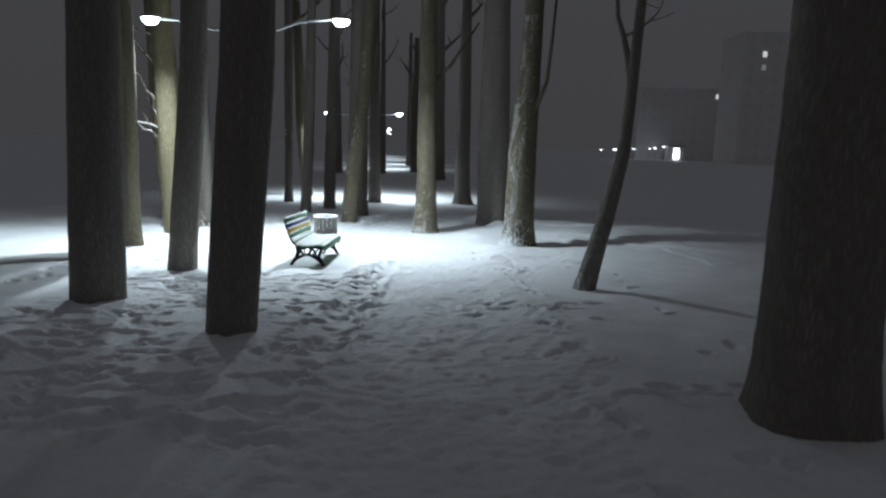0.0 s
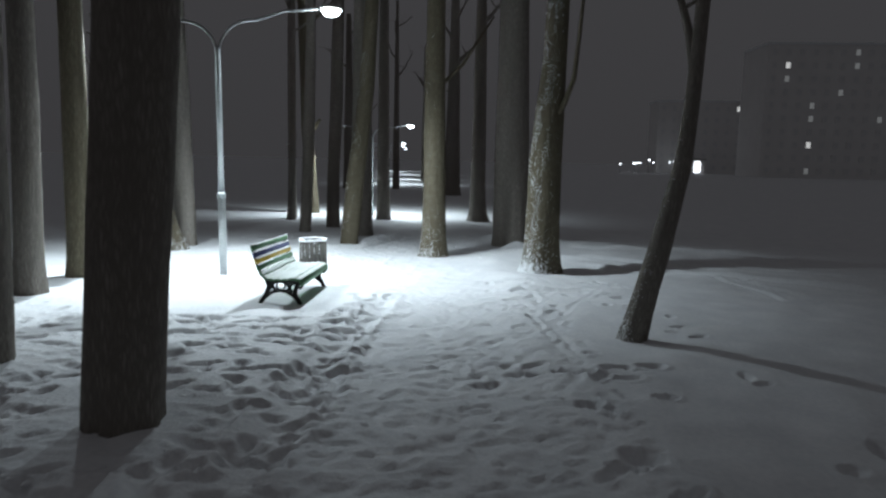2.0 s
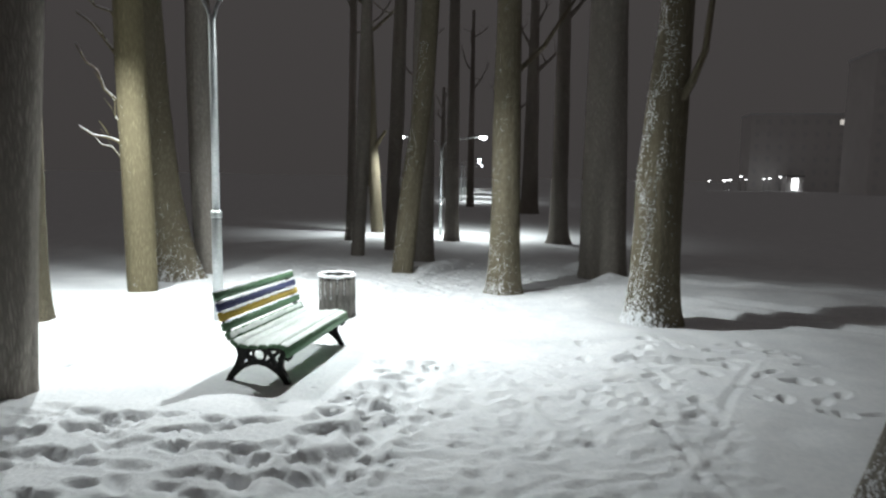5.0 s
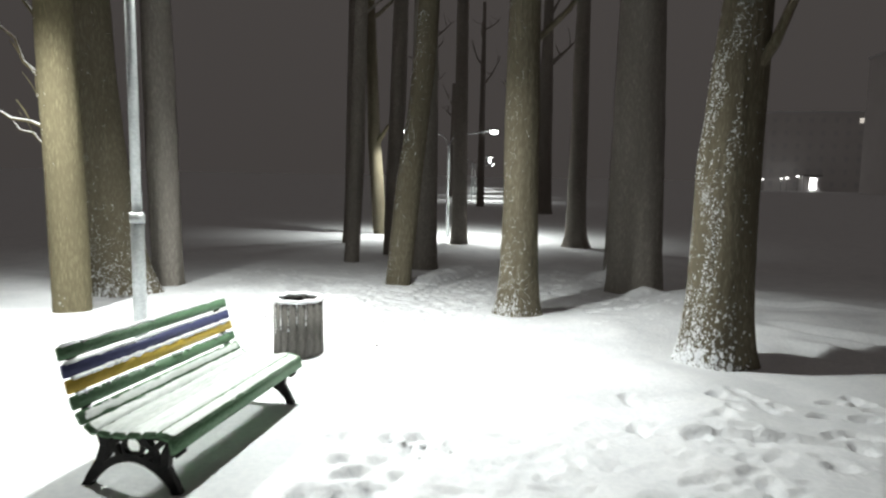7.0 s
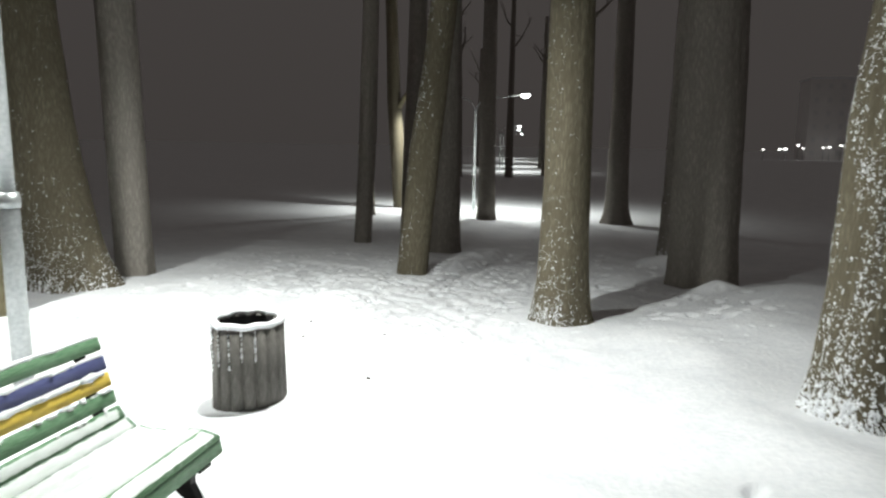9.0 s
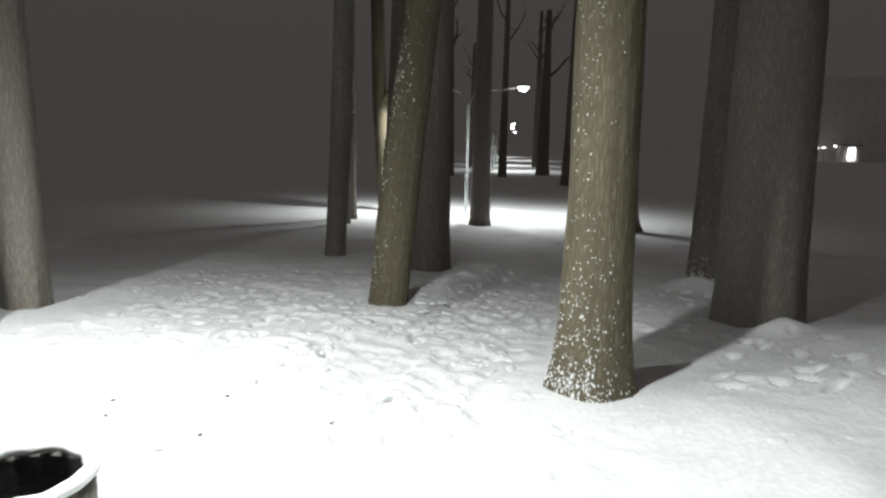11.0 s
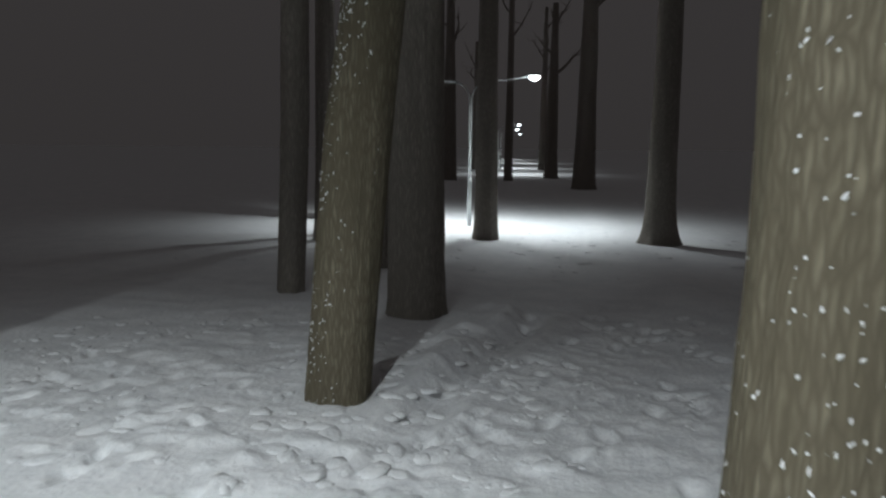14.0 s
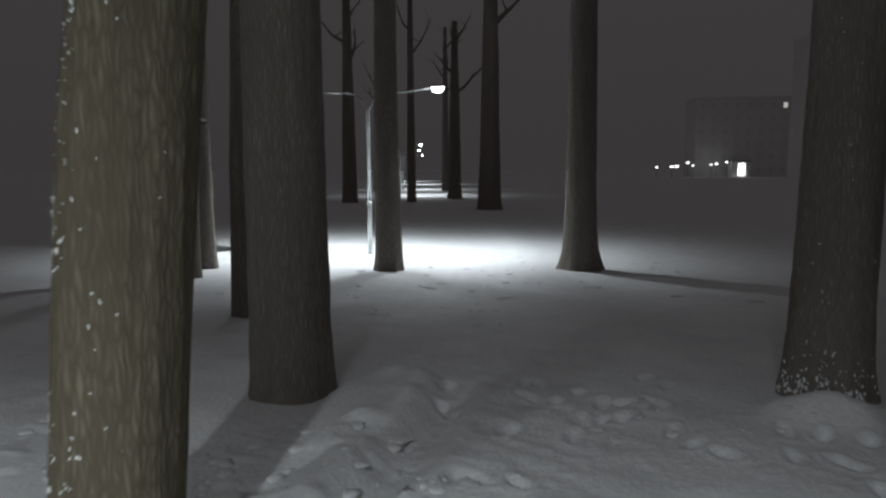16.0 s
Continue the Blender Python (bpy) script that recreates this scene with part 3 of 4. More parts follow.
def tree(x, y, base, ups, kind, flecks, label, seed):
    rnd = random.Random(seed)
    far = y > 45
    z0 = float(lie(y))
    height = rnd.uniform(13.0, 17.0) * (0.55 if base < 0.16 else 1)
    t = thing("tree", x, y, z0, label, "tree", "trees of the alley")
    axis, radius = trunk_shape(base, ups, height)
    segs, rings = (16, 20) if far else (72, 96)
    ph = [rnd.uniform(0, 6.28) for _ in range(6)]
    lobes = rnd.choice((4, 5, 6))
    verts, faces = [], []

    def girth(a, h):
        """How far the bark stands out at an angle and height, as a share of the radius."""
        w = 1 + 0.07 * math.exp(-max(h, 0) / 0.4) * math.sin(lobes * a + ph[0]) + 0.025 * math.sin(2 * a + ph[1] + h * 0.8) + 0.015 * math.sin(3 * a + ph[2] - h * 1.4)
        if not far:
            c = noise.noise(Vector((math.cos(a) * 6.0 + ph[3], math.sin(a) * 6.0, h * 1.1)))
            c2 = noise.noise(Vector((math.cos(a) * 13.0, math.sin(a) * 13.0 + ph[4], h * 2.6)))
            w += 0.035 * (0.5 - abs(c) * 2) + 0.022 * (0.5 - abs(c2) * 2)
        return w

    for j in range(rings + 1):
        f = j / rings
        h = -0.25 + (height + 0.25) * f ** 1.5
        r, ax = radius(h), axis(h)
        for k in range(segs):
            a = 2 * math.pi * k / segs
            w = girth(a, h)
            verts.append((ax + r * w * math.cos(a), r * w * math.sin(a), h))
    for j in range(rings):
        for k in range(segs):
            a, b = j * segs + k, j * segs + (k + 1) % segs
            faces.append((a, b, b + segs, a + segs))
    faces.append(tuple(range(rings * segs, (rings + 1) * segs)))
    me = bpy.data.meshes.new("trunk")
    me.from_pydata(verts, [], faces)
    me.polygons.foreach_set("use_smooth", [True] * len(faces))
    me.materials.append(BARKS[kind])
    trunk = new("trunk", me)
    trunk.parent = t
    n = 4 if far else 6
    for k in range(n):
        h = height * (0.6 + 0.37 * k / n) + rnd.uniform(-0.2, 0.2)
        a = k * 2.4 + rnd.uniform(-0.4, 0.4)
        bm = bmesh.new()
        limb_mesh(bm, (axis(h), 0, h), (math.cos(a), math.sin(a), rnd.uniform(0.5, 1.1)), rnd.uniform(2.0, 3.6) * (0.5 if base < 0.16 else 1), radius(h) * 0.45, rnd, 1 if far else 0)
        part("limb", bm, BARKS[kind], t)
    if flecks:
        fv = Blobs()
        count, wind, spread, foot, foot_height, plaster = flecks
        for _ in range(count):
            low = rnd.random() < foot
            h = 0.02 + (min(3.0, rnd.expovariate(2.4 / foot_height)) if low else 4.8 * rnd.random())
            a = math.radians(wind) + rnd.gauss(0, spread * (1.15 if low else 1.0))
            if not low and noise.noise(Vector((a * 1.6, h * 1.3, seed))) + 0.6 * noise.noise(Vector((a * 6, h * 4, seed))) < rnd.uniform(-0.25, 0.2):
                continue
            r = radius(h) * girth(a, h)
            s = (rnd.uniform(0.0035, 0.0095) * (1.25 if h < 0.22 else 0.9) if low else rnd.uniform(0.002, 0.0062)) * plaster
            a = round(a * 30 * r / 0.25) / (30 * r / 0.25) + rnd.gauss(0, 0.012) if low else a
            fv.add((axis(h) + (r - 0.3 * s) * math.cos(a), (r - 0.3 * s) * math.sin(a), h), (s * rnd.uniform(0.6, 1.2), s * rnd.uniform(0.6, 1.2), s * rnd.uniform(0.9, 2.6)), rnd, rnd.gauss(0, 0.35))
        fv.part("clinging_snow", SNOW_CLUMP, t, "white snow stuck in the bark")
    return t, axis, radius


for k, (tx, ty, tr, ups, kind, flecks, label) in enumerate(TREES):
    made, axis, radius = tree(tx, ty, tr, ups, kind, flecks, label, 100 + k)
    rnd = random.Random(900 + k)
    if k == 5:
        # crooked side branches, broken short, with snow lying along them
        for rr, pts in ((0.026, ((-0.18, 3.56), (-0.36, 3.80), (-0.46, 3.93), (-0.68, 4.2), (-0.9, 4.36))),
                        (0.024, ((-0.16, 2.86), (-0.33, 3.02), (-0.49, 3.18), (-0.63, 3.48), (-0.80, 3.62), (-0.98, 3.9))),
                        (0.024, ((-0.14, 2.29), (-0.30, 2.37), (-0.46, 2.44), (-0.73, 2.48), (-0.98, 2.62))),
                        (0.013, ((-0.14, 2.56), (-0.27, 2.65), (-0.36, 2.78), (-0.33, 3.01), (-0.44, 3.16))),
                        (0.011, ((-0.14, 2.02), (-0.28, 2.12), (-0.4, 2.30), (-0.58, 2.33), (-0.7, 2.45))),
                        (0.020, ((-0.20, 4.15), (-0.38, 4.38), (-0.62, 4.46), (-0.85, 4.7)))):
            pts = [(x, rnd.uniform(-0.03, 0.03) - 0.1 * n / len(pts), z) for n, (x, z) in enumerate(pts)]
            radii = [rr * (1.7 if n == 0 else 1.05 - 0.6 * n / len(pts)) for n in range(len(pts))]
            bm = bmesh.new()
            tube(bm, pts, radii, 8)
            knee = pts[2]
            tube(bm, [knee, (knee[0] - 0.04, knee[1] - 0.05, knee[2] + 0.14), (knee[0] - 0.13, knee[1] - 0.07, knee[2] + 0.27)], [rr * 0.5, rr * 0.35, rr * 0.2], 6)
            branch = part("branch", bm, BARKS["pale"], made)
            bm = bmesh.new()
            tube(bm, [(p[0], p[1], p[2] + r * 0.7) for p, r in zip(pts, radii)][1:], [r * 0.72 for r in radii[1:]], 6)
            part("snow_ridge", bm, SNOW_CLUMP, branch, "snow lying along the branch")
    if k == 9:
        bm = bmesh.new()
        limb_mesh(bm, (axis(2.5), 0, 2.5), (0.1, 0.1, 1), 2.2, 0.06, rnd, 0)
        part("limb", bm, BARKS["dark"], made)
    if k == 10:
        bm = bmesh.new()
        tube(bm, [(axis(3.2) + 0.02, -0.12, 2.75), (axis(3.2) + 0.22, -0.2, 3.1), (axis(3.2) + 0.36, -0.22, 3.5), (axis(3.2) + 0.42, -0.25, 4.3), (axis(3.2) + 0.5, -0.3, 5.6)], [0.06, 0.05, 0.042, 0.035, 0.02], 8)
        part("branch", bm, BARKS["olive"], made)
    if k == 11:
        bm = bmesh.new()
        tube(bm, [(axis(3.9), 0.1, 3.6), (0.55, 0.3, 4.2), (1.2, 0.3, 5.2)], [0.05, 0.04, 0.02], 8)
        part("branch", bm, BARKS["olive"], made)
    if k == 21:
        bm = bmesh.new()
        tube(bm, [(-0.1, -0.1, 3.1), (-0.05, -0.2, 3.16), (0.25, -0.35, 3.13)], [0.07, 0.06, 0.04], 8)
        branch = part("branch", bm, BARKS["pale"], made)
        bm = bmesh.new()
        tube(bm, [(-0.1, -0.12, 3.16), (-0.05, -0.2, 3.21), (0.23, -0.34, 3.18)], [0.06, 0.055, 0.035], 8)
        part("snow_ridge", bm, SNOW_CLUMP, branch, "snow lying on the stub")
    if k == 20:
        bm = bmesh.new()
        tube(bm, [(-0.1, -0.1, 3.9), (0.4, -0.2, 4.6)], [0.12, 0.06], 8)
        part("branch", bm, BARKS["pale"], made)


# ---- park bench ----
BENCH_X, BENCH_Y = -2.565, 11.08
bz = float(lie(BENCH_Y))
bench = thing("park_bench", BENCH_X, BENCH_Y, bz, "slatted park bench, green with blue and yellow slats, covered with snow", "bench", rz=3.0)
bench.matrix_basis = pose(BENCH_X, BENCH_Y, bz, math.degrees(math.atan(SLOPE)), 0, 3.0)
SLAT = 1.80
# profile of seat and back: x forward, z up; angle of each slat's face
back = [(-0.335, 0.735, 74, GREEN, "green painted slat"), (-0.310, 0.645, 75, BLUE, "blue painted slat"), (-0.287, 0.565, 74, YELLOW, "yellow painted slat"), (-0.262, 0.482, 72, GREEN, "green painted slat"),
        (-0.225, 0.405, 60, GREEN, "green painted slat"), (-0.170, 0.352, 38, GREEN, "green painted slat")]
seat = [(-0.09, 0.332, 8), (-0.005, 0.330, 2), (0.08, 0.336, 0), (0.165, 0.346, -4)]


def slat(x, z, angle, material, label, width=0.072):
    bm = bmesh.new()
    box(bm, (width, SLAT, 0.03), (0, 0, 0), 0.006)
    ob = part("slat", bm, material, bench, label)
    ob.matrix_basis = pose(x, 0, z, 0, angle, 0)
    return ob


for x, z, angle, material, label in back:
    slat(x, z, angle, material, label)
for x, z, angle in seat:
    slat(x, z, angle, GREEN, "green painted slat")
slat(0.247, 0.338, 14, GREEN, "broad green front slat", 0.10)
slat(0.286, 0.296, 78, GREEN, "green front edge slat", 0.085)
for y in (-0.79, 0.79):
    bm = bmesh.new()
    arch = [(-0.27 + 0.54 * s, 0.0 + 0.185 * math.sin(math.pi * s) ** 0.8) for s in (k / 14 for k in range(15))]
    bar_2d(bm, arch, 0.042, 0.045, y)
    bar_2d(bm, [(-0.27, -0.03), (-0.235, 0.06), (-0.175, 0.15), (-0.15, 0.24), (-0.17, 0.31)], [0.05, 0.045, 0.05, 0.045, 0.05], 0.045, y)
    bar_2d(bm, [(0.27, -0.03), (0.235, 0.06), (0.19, 0.14), (0.20, 0.22), (0.235, 0.29)], [0.05, 0.045, 0.05, 0.045, 0.05], 0.045, y)
    bar_2d(bm, [(-0.16, 0.30), (-0.08, 0.303), (0.1, 0.305), (0.25, 0.31)], 0.036, 0.045, y)
    bar_2d(bm, [(-0.15, 0.17), (-0.115, 0.235), (-0.055, 0.30)], 0.03, 0.04, y)
    bar_2d(bm, [(-0.06, 0.18), (-0.095, 0.235), (-0.145, 0.30)], 0.03, 0.04, y)
    bar_2d(bm, [(0.15, 0.16), (0.12, 0.235), (0.06, 0.30)], 0.03, 0.04, y)
    bar_2d(bm, [(0.08, 0.18), (0.13, 0.235), (0.20, 0.30)], 0.03, 0.04, y)
    bar_2d(bm, [(0.055 * math.cos(a) + 0.008, 0.245 + 0.055 * math.sin(a)) for a in (2 * math.pi * k / 12 for k in range(13))], 0.018, 0.035, y)
    bar_2d(bm, [(0.235, 0.30), (0.275, 0.27), (0.285, 0.235), (0.262, 0.215), (0.238, 0.23)], 0.026, 0.045, y)
    part("end_frame", bm, IRON, bench, "black cast-iron end frame with arched legs", False)
    bm = bmesh.new()
    bar_2d(bm, [(-0.13, 0.31), (-0.20, 0.35), (-0.25, 0.41), (-0.285, 0.49), (-0.335, 0.65), (-0.366, 0.765)], 0.034, 0.04, y)
    part("back_support", bm, IRON, bench, "black cast-iron back support", False)

# snow lying on each seat slat, ragged along its edges, with the gaps left open
def slat_snow(x, z, angle, width, thick, seed, label, bare):
    """A thin lumpy strip on a slat's upper face; where it thins out the paint shows."""
    bm = bmesh.new()
    nu, nv = 110, 6
    grid = []
    for i in range(nu + 1):
        u = -SLAT / 2 + 0.012 + (SLAT - 0.024) * i / nu
        wob = 0.006 * noise.noise(Vector((u * 11, seed, 0.0))) + 0.004 * noise.noise(Vector((u * 37, seed, 3.0)))
        row = []
        for j in range(nv + 1):
            s = j / nv
            w = width / 2 + wob * (1 if s > 0.5 else -1) + 0.004 * noise.noise(Vector((u * 29, s * 3, seed + 5.0)))
            v = (2 * s - 1) * max(0.01, w)
            edge = max(0.0, min(1.0, min(s, 1 - s) * 4, min(i, nu - i) * 0.25)) ** 0.6
            lump = noise.noise(Vector((u * 7, v * 30, seed))) + 0.5 * noise.noise(Vector((u * 26, v * 60, seed)))
            row.append(bm.verts.new((v, u, 0.0145 + (thick * edge * (1 + 0.55 * lump) - 0.004 - bare * max(0.0, lump)))))
        grid.append(row)
    for i in range(nu):
        for j in range(nv):
            bm.faces.new((grid[i][j], grid[i + 1][j], grid[i + 1][j + 1], grid[i][j + 1]))
    ob = part("slat_snow", bm, THIN_SNOW, bench, label)
    ob.matrix_basis = pose(x, 0, z, 0, angle, 0)


for k, (x, z, angle) in enumerate(seat):
    slat_snow(x, z, angle, 0.082, 0.018, 11 + 7 * k, "thin snow along the seat slat", 0.004)
slat_snow(0.247, 0.338, 14, 0.088, 0.011, 51, "patchy frost on the front slat", 0.010)
slat_snow(-0.170, 0.352, 38, 0.068, 0.015, 61, "snow caught on the lower back slat", 0.006)
slat_snow(-0.225, 0.405, 60, 0.058, 0.010, 71, "patchy snow on the lower back slat", 0.012)
# clumps along the tops of the slats
rnd = random.Random(31)
for (x, z, angle, *_), count, grow in zip(back, (22, 50, 40, 60, 10, 0), (0.6, 0.7, 1.1, 0.8, 0.6, 0)):
    if not count:
        continue
    crumbs = Blobs()
    for _ in range(count):
        s = rnd.uniform(0.006, 0.014) * grow
        crumbs.add((x + rnd.uniform(-0.006, 0.009), rnd.gauss(0.0, 0.5) % 1.74 - 0.87, z + 0.034 + s * 0.3), (s, s * rnd.uniform(1, 2.4), s), rnd)
    crumbs.part("slat_snow", SNOW_CLUMP, bench, "crumbs of snow along the slat")
bm = bmesh.new()
x, z = back[2][:2]
tube(bm, [(x - 0.001, -0.86 + 1.72 * k / 60, z + 0.037 + 0.004 * noise.noise(Vector((k * 0.7, 2.0, 0.0)))) for k in range(61)], [max(0.005, 0.012 + 0.004 * k / 60 + 0.012 * noise.noise(Vector((k * 0.43, 7.0, 0.0)))) for k in range(61)], 7)
part("slat_snow", bm, SNOW_CLUMP, bench, "lumpy roll of snow along the yellow slat")
for x, z, *_ in back[:2]:
    bm = bmesh.new()
    tube(bm, [(x - 0.004, -0.88 + 1.76 * k / 20, z + 0.036 + 0.003 * math.sin(k * 1.7)) for k in range(21)], [0.011 + 0.003 * math.sin(k * 2.3) for k in range(21)], 6)
    part("slat_snow", bm, SNOW_CLUMP, bench, "thin line of snow along the slat")


# ---- litter bin ----
BIN_X, BIN_Y, BIN_R, BIN_H = -2.85, 13.18, 0.238, 0.60
litter_bin = thing("litter_bin", BIN_X, BIN_Y, float(lie(BIN_Y)), "round grey slatted litter bin with a rim of snow", "litter bin")
bm = bmesh.new()
tube(bm, [(0, 0, 0.02), (0, 0, BIN_H - 0.03)], [BIN_R - 0.035, BIN_R - 0.04], 32, False)
tube(bm, [(0, 0, 0.04), (0, 0, 0.06)], [BIN_R - 0.04, BIN_R - 0.04], 32)
part("liner", bm, BIN_INSIDE, litter_bin, "dark inner liner")
rnd = random.Random(5)
N_SLATS = 18
for k in range(N_SLATS):
    a = 2 * math.pi * k / N_SLATS
    bm = bmesh.new()
    cut = rnd.uniform(0, 0.035)
    box(bm, (0.026, 2 * math.pi * BIN_R / N_SLATS * 0.93, BIN_H - cut), (0, 0, (BIN_H + cut) / 2), 0.009)
    ob = part("slat", bm, CONCRETE, litter_bin)
    ob.matrix_basis = Matrix.Rotation(a, 4, "Z") @ pose(BIN_R - 0.012, 0, 0, 0, -1.2, 0)
bm = bmesh.new()
rings = []
for r, z in ((BIN_R + 0.004, BIN_H - 0.015), (BIN_R + 0.006, BIN_H + 0.006), (BIN_R - 0.008, BIN_H + 0.020), (BIN_R - 0.034, BIN_H + 0.018), (BIN_R - 0.046, BIN_H + 0.002), (BIN_R - 0.04, BIN_H - 0.02)):
    rings.append([bm.verts.new(((r + 0.002 * math.sin(k * 2.1)) * math.cos(2 * math.pi * k / 40), (r + 0.002 * math.sin(k * 2.1)) * math.sin(2 * math.pi * k / 40), z + 0.005 * math.sin(k * 1.3))) for k in range(40)])
for i in range(len(rings)):
    a, b = rings[i], rings[(i + 1) % len(rings)]
    for k in range(40):
        bm.faces.new((a[k], a[(k + 1) % 40], b[(k + 1) % 40], b[k]))
part("snow_rim", bm, SNOW_CLUMP, litter_bin, "ring of snow on the rim")
joints = Blobs()
for k in range(N_SLATS):
    a = 2 * math.pi * (k + 0.5) / N_SLATS
    if math.cos(a - math.radians(245)) < 0.1:
        continue
    z = BIN_H
    while z > 0.16 + rnd.uniform(0, 0.25):
        s = rnd.uniform(0.004, 0.009)
        joints.add((BIN_R * math.cos(a), BIN_R * math.sin(a), z), (s, s, s * rnd.uniform(1, 2.2)), rnd)
        z -= rnd.uniform(0.012, 0.035)
joints.part("joint_snow", SNOW_CLUMP, litter_bin, "snow caught in the joints between slats")

# ---- loose clods of snow kicked up from the drifts ----
def clods(name, label, count, x0, x1, y0, y1, big, seed):
    rnd = random.Random(seed)
    verts, faces = [], []
    for _ in range(count):
        x, y = rnd.uniform(x0, x1), rnd.uniform(y0, y1)
        if noise.noise(Vector((x * 0.9, y * 0.9, seed))) < -0.12:
            continue
        if any(math.hypot(x - t[0], y - t[1]) < t[2] + 0.08 for t in TREES):
            continue
        s = big * rnd.uniform(0.3, 1.0) ** 1.5
        z = ground_z(x, y) - s * 0.12
        a0, sx, sy = rnd.uniform(0, 6.28), rnd.uniform(0.7, 1.7), rnd.uniform(0.5, 1.0)
        k0 = len(verts)
        n = 7
        for rad, up in ((1.0, 0.0), (0.85, 0.16), (0.45, 0.25)):
            for k in range(n):
                a = 2 * math.pi * k / n
                r = s * rad * rnd.uniform(0.78, 1.15)
                u, v = r * math.cos(a) * sx, r * math.sin(a) * sy
                verts.append((x + u * math.cos(a0) - v * math.sin(a0), y + u * math.sin(a0) + v * math.cos(a0), z + s * up * rnd.uniform(0.75, 1.2)))
        for ring in range(2):
            for k in range(n):
                a, b = k0 + ring * n + k, k0 + ring * n + (k + 1) % n
                faces.append((a, b, b + n, a + n))
        faces.append(tuple(range(k0 + 2 * n, k0 + 3 * n)))
    me = bpy.data.meshes.new(name)
    me.from_pydata(verts, [], faces)
    me.polygons.foreach_set("use_smooth", [True] * len(faces))
    me.materials.append(SNOW)
    tagged(new(name, me), label, "snow", kind="stuff")


clods("loose_snow", "loose clods of snow scattered over the snowfield", 900, -7.0, -1.6, 14.6, 21.0, 0.10, 3)
clods("loose_snow", "loose clods of snow along the trodden path", 200, -1.9, 1.4, 15.5, 22.0, 0.07, 4)
clods("loose_snow", "loose clods of snow beside the bench", 110, -2.1, -1.0, 9.6, 11.6, 0.06, 5)
clods("loose_snow", "broken lumps of snow round the far street lamp", 260, -9.0, 2.0, 24.5, 33.5, 0.13, 12)
clods("loose_snow", "small clods of snow among the footprints", 260, -4.6, -1.0, 3.0, 10.0, 0.04, 8)

# ---- bits of bark and twig on the snow ----
rnd = random.Random(77)
for x, y in ((-2.30, 13.95), (-3.45, 15.4), (-4.2, 15.2), (-4.0, 14.9), (-2.6, 15.2), (-3.2, 14.7)):
    bm = bmesh.new()
    a = rnd.uniform(0, 3.1)
    box(bm, (0.03, 0.015, 0.009), (0, 0, 0.007), 0.003, (8, 5, 30))
    tube(bm, [(0, 0, 0.01), (0.028 * math.cos(a), 0.028 * math.sin(a), 0.016)], [0.004, 0.002], 5)
    me_ob = part("bark_scrap", bm, DEBRIS, None)
    me_ob.location = (x, y, ground_z(x, y) + 0.004)
    tagged(me_ob, "small dark scrap of bark lying on snow", "bark scrap", "scraps on the snow")


# ---- far buildings across the park ----
def building(x, y, z, width, depth, height, cols, floors, lit, dim, label, rz, win=(1.0, 1.3)):
    b = thing("apartment_building", x, y, z, label, "building", rz=rz)
    bm = bmesh.new()
    box(bm, (width, depth, height), (0, 0, height / 2 - 0.3))
    part("wall", bm, FACADE, b, "", False)
    bm = bmesh.new()
    box(bm, (width + 0.6, depth + 0.6, 0.5), (0, 0, height - 0.05))
    part("roof", bm, SNOW, b, "snow-covered flat roof", False)
    frame_bm = bmesh.new()
    for sx in (-1, 1):
        box(frame_bm, (0.1, 0.16, win[1] + 0.2), (sx * (win[0] / 2 + 0.05), 0, 0))
        box(frame_bm, (win[0], 0.16, 0.1), (0, 0, sx * (win[1] / 2 + 0.05)))
    frame_me = None
    panes = {}
    for f in range(floors):
        for c in range(cols):
            m = pose(-width / 2 + (c + 0.5) * width / cols, -depth / 2 - 0.06, (f + 0.55) * (height - 0.6) / floors)
            if frame_me is None:
                w = part("window", frame_bm, FACADE, b, "", False)
                frame_me = w.data
                w.matrix_basis = m
            else:
                w = shared("window", frame_me, b, m)
            mat = WINDOW_LIT if (c, f) in lit else WINDOW_DIM if (c, f) in dim else GLASS_DARK
            if mat.name not in panes:
                bm = bmesh.new()
                box(bm, (win[0], 0.06, win[1]), (0, 0, 0))
                panes[mat.name] = part("pane", bm, mat, w, "", False).data
            else:
                shared("pane", panes[mat.name], w)
    return b


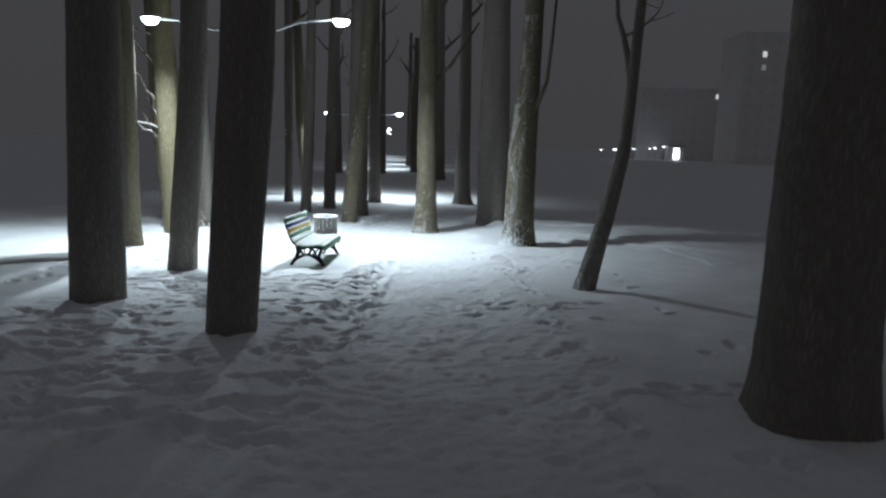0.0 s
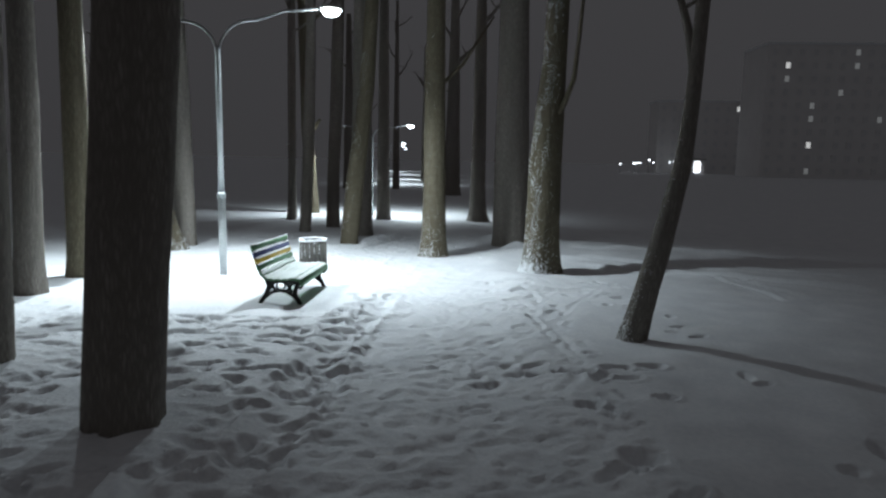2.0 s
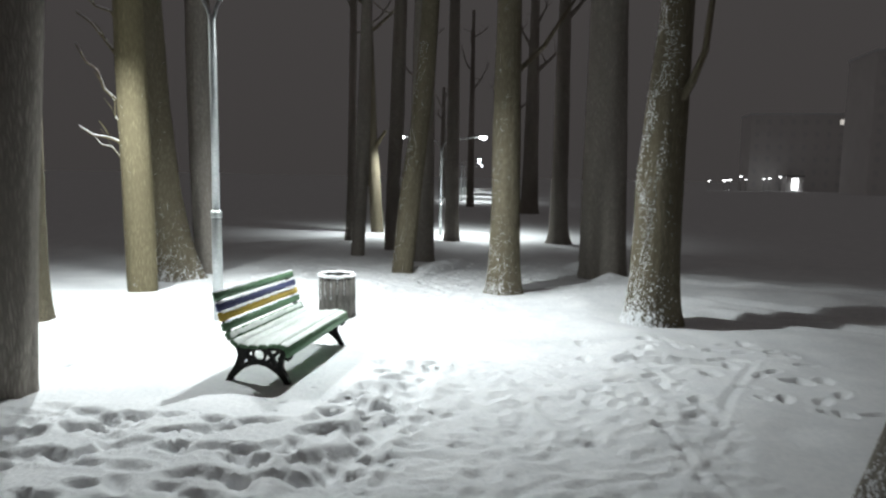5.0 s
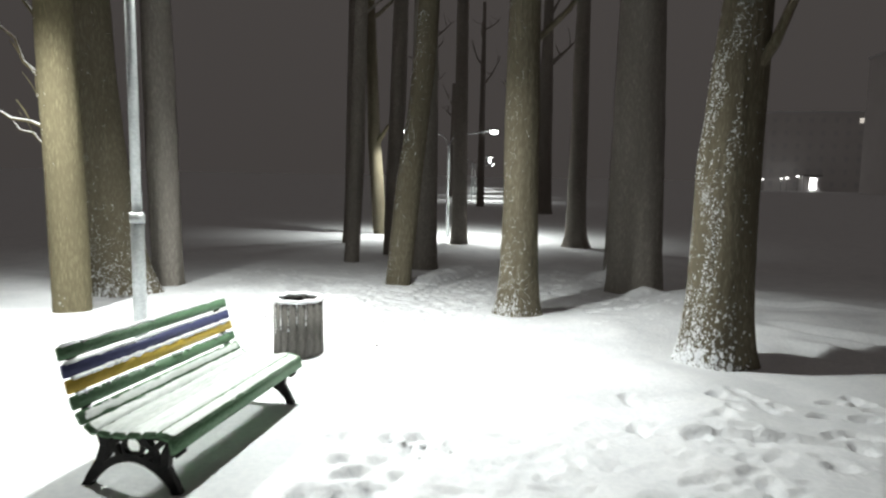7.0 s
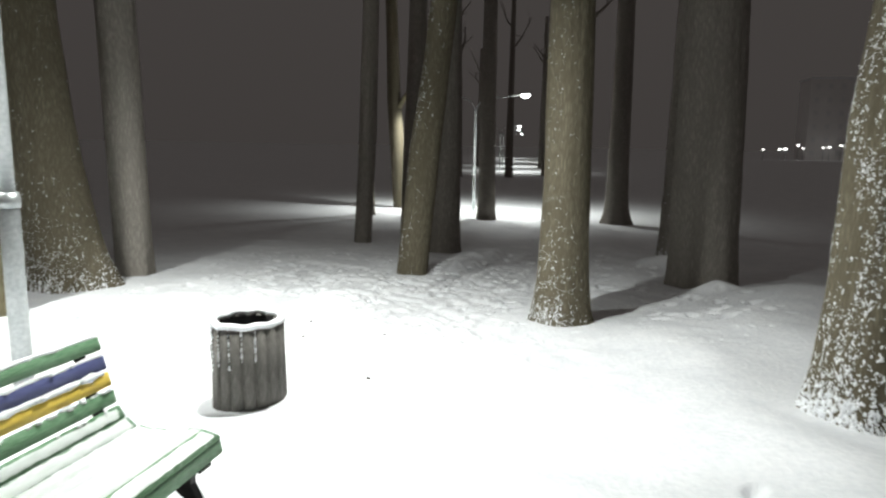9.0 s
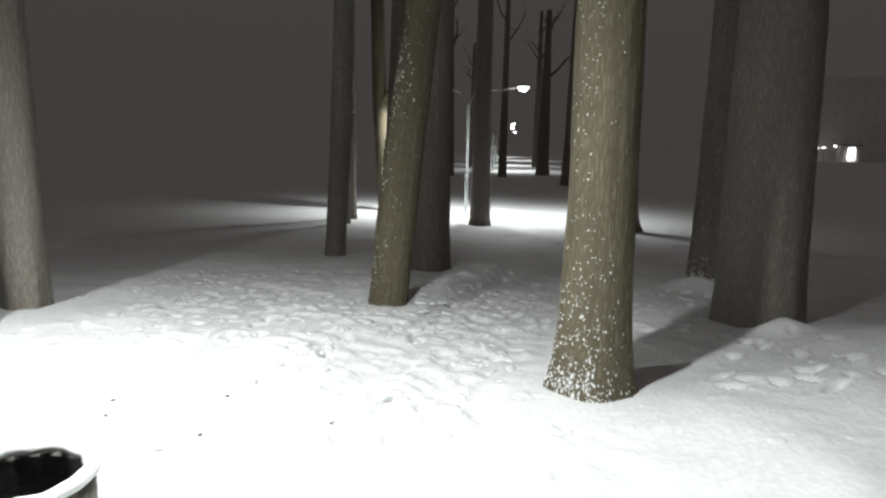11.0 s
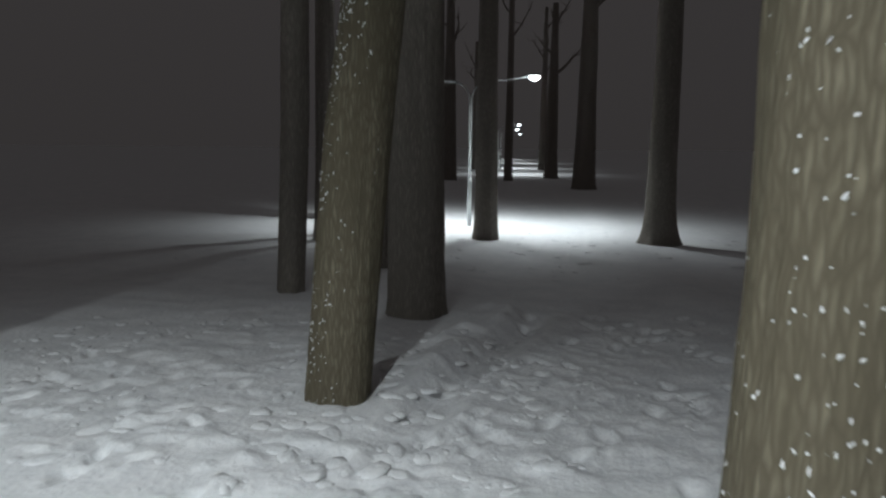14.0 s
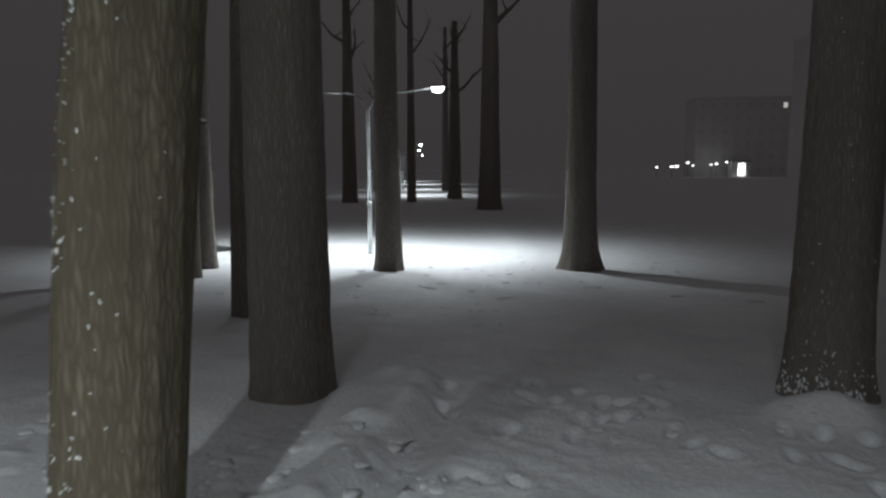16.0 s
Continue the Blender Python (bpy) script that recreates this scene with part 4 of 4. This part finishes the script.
far_z = SLOPE * BREAK
building(84.0, 165.0, far_z, 42.0, 14.0, 30.0, 14, 10, {(1, 8), (3, 2)}, {(1, 7), (3, 4), (3, 5), (6, 8), (6, 9), (9, 8), (8, 4), (9, 5), (9, 6), (11, 4), (11, 5), (12, 3), (3, 0), (5, 6), (10, 3)}, "dark tall apartment block with few lit windows", 0)
building(61.0, 196.0, far_z, 26.0, 10.0, 20.0, 9, 6, {(7, 5)}, set(), "dark apartment block behind the park", 0)


def kiosk(x, y):
    k = thing("kiosk", x, y, far_z, "small flat-roofed kiosk with a brightly lit front", "kiosk")
    bm = bmesh.new()
    box(bm, (4.2, 3.0, 3.9), (0, 0, 1.95))
    part("wall", bm, FACADE, k, "", False)
    bm = bmesh.new()
    box(bm, (4.6, 3.4, 0.2), (0, 0, 4.0))
    part("roof", bm, ROOFING, k, "", False)
    bm = bmesh.new()
    box(bm, (1.5, 0.1, 2.8), (0.2, -1.56, 1.95), 0.02)
    part("lit_front", bm, DOOR_LIT, k, "brightly lit white shop front", False)


kiosk(57.6, 187.0)


def far_light(x, y, z, size):
    f = thing("far_street_light", x, y, far_z, "distant small lit lamp on a post", "street lamp", "far lights across the park")
    bm = bmesh.new()
    tube(bm, [(0, 0, -0.2), (0, 0, z - far_z)], [0.08, 0.05], 8)
    part("pole", bm, STEEL, f)
    bm = bmesh.new()
    bmesh.ops.create_uvsphere(bm, u_segments=12, v_segments=8, radius=1.0)
    for v in bm.verts:
        v.co = Vector((v.co.x * size * 1.7, v.co.y * size, z - far_z + v.co.z * size * 0.6))
    part("lamp_bowl", bm, DOOR_LIT, f, "small glowing lamp bowl")


for x, y, z, s in ((40.6, 184.0, 1.3, 0.3), (41.8, 184.0, 1.4, 0.3), (45.0, 186.0, 2.3, 0.25), (46.2, 186.0, 1.6, 0.2), (54.4, 186.0, 2.4, 0.25), (52.5, 188.0, 2.0, 0.25), (50.0, 184.0, 1.8, 0.2), (36.0, 180.0, 1.1, 0.2)):
    far_light(x, y, z, s)
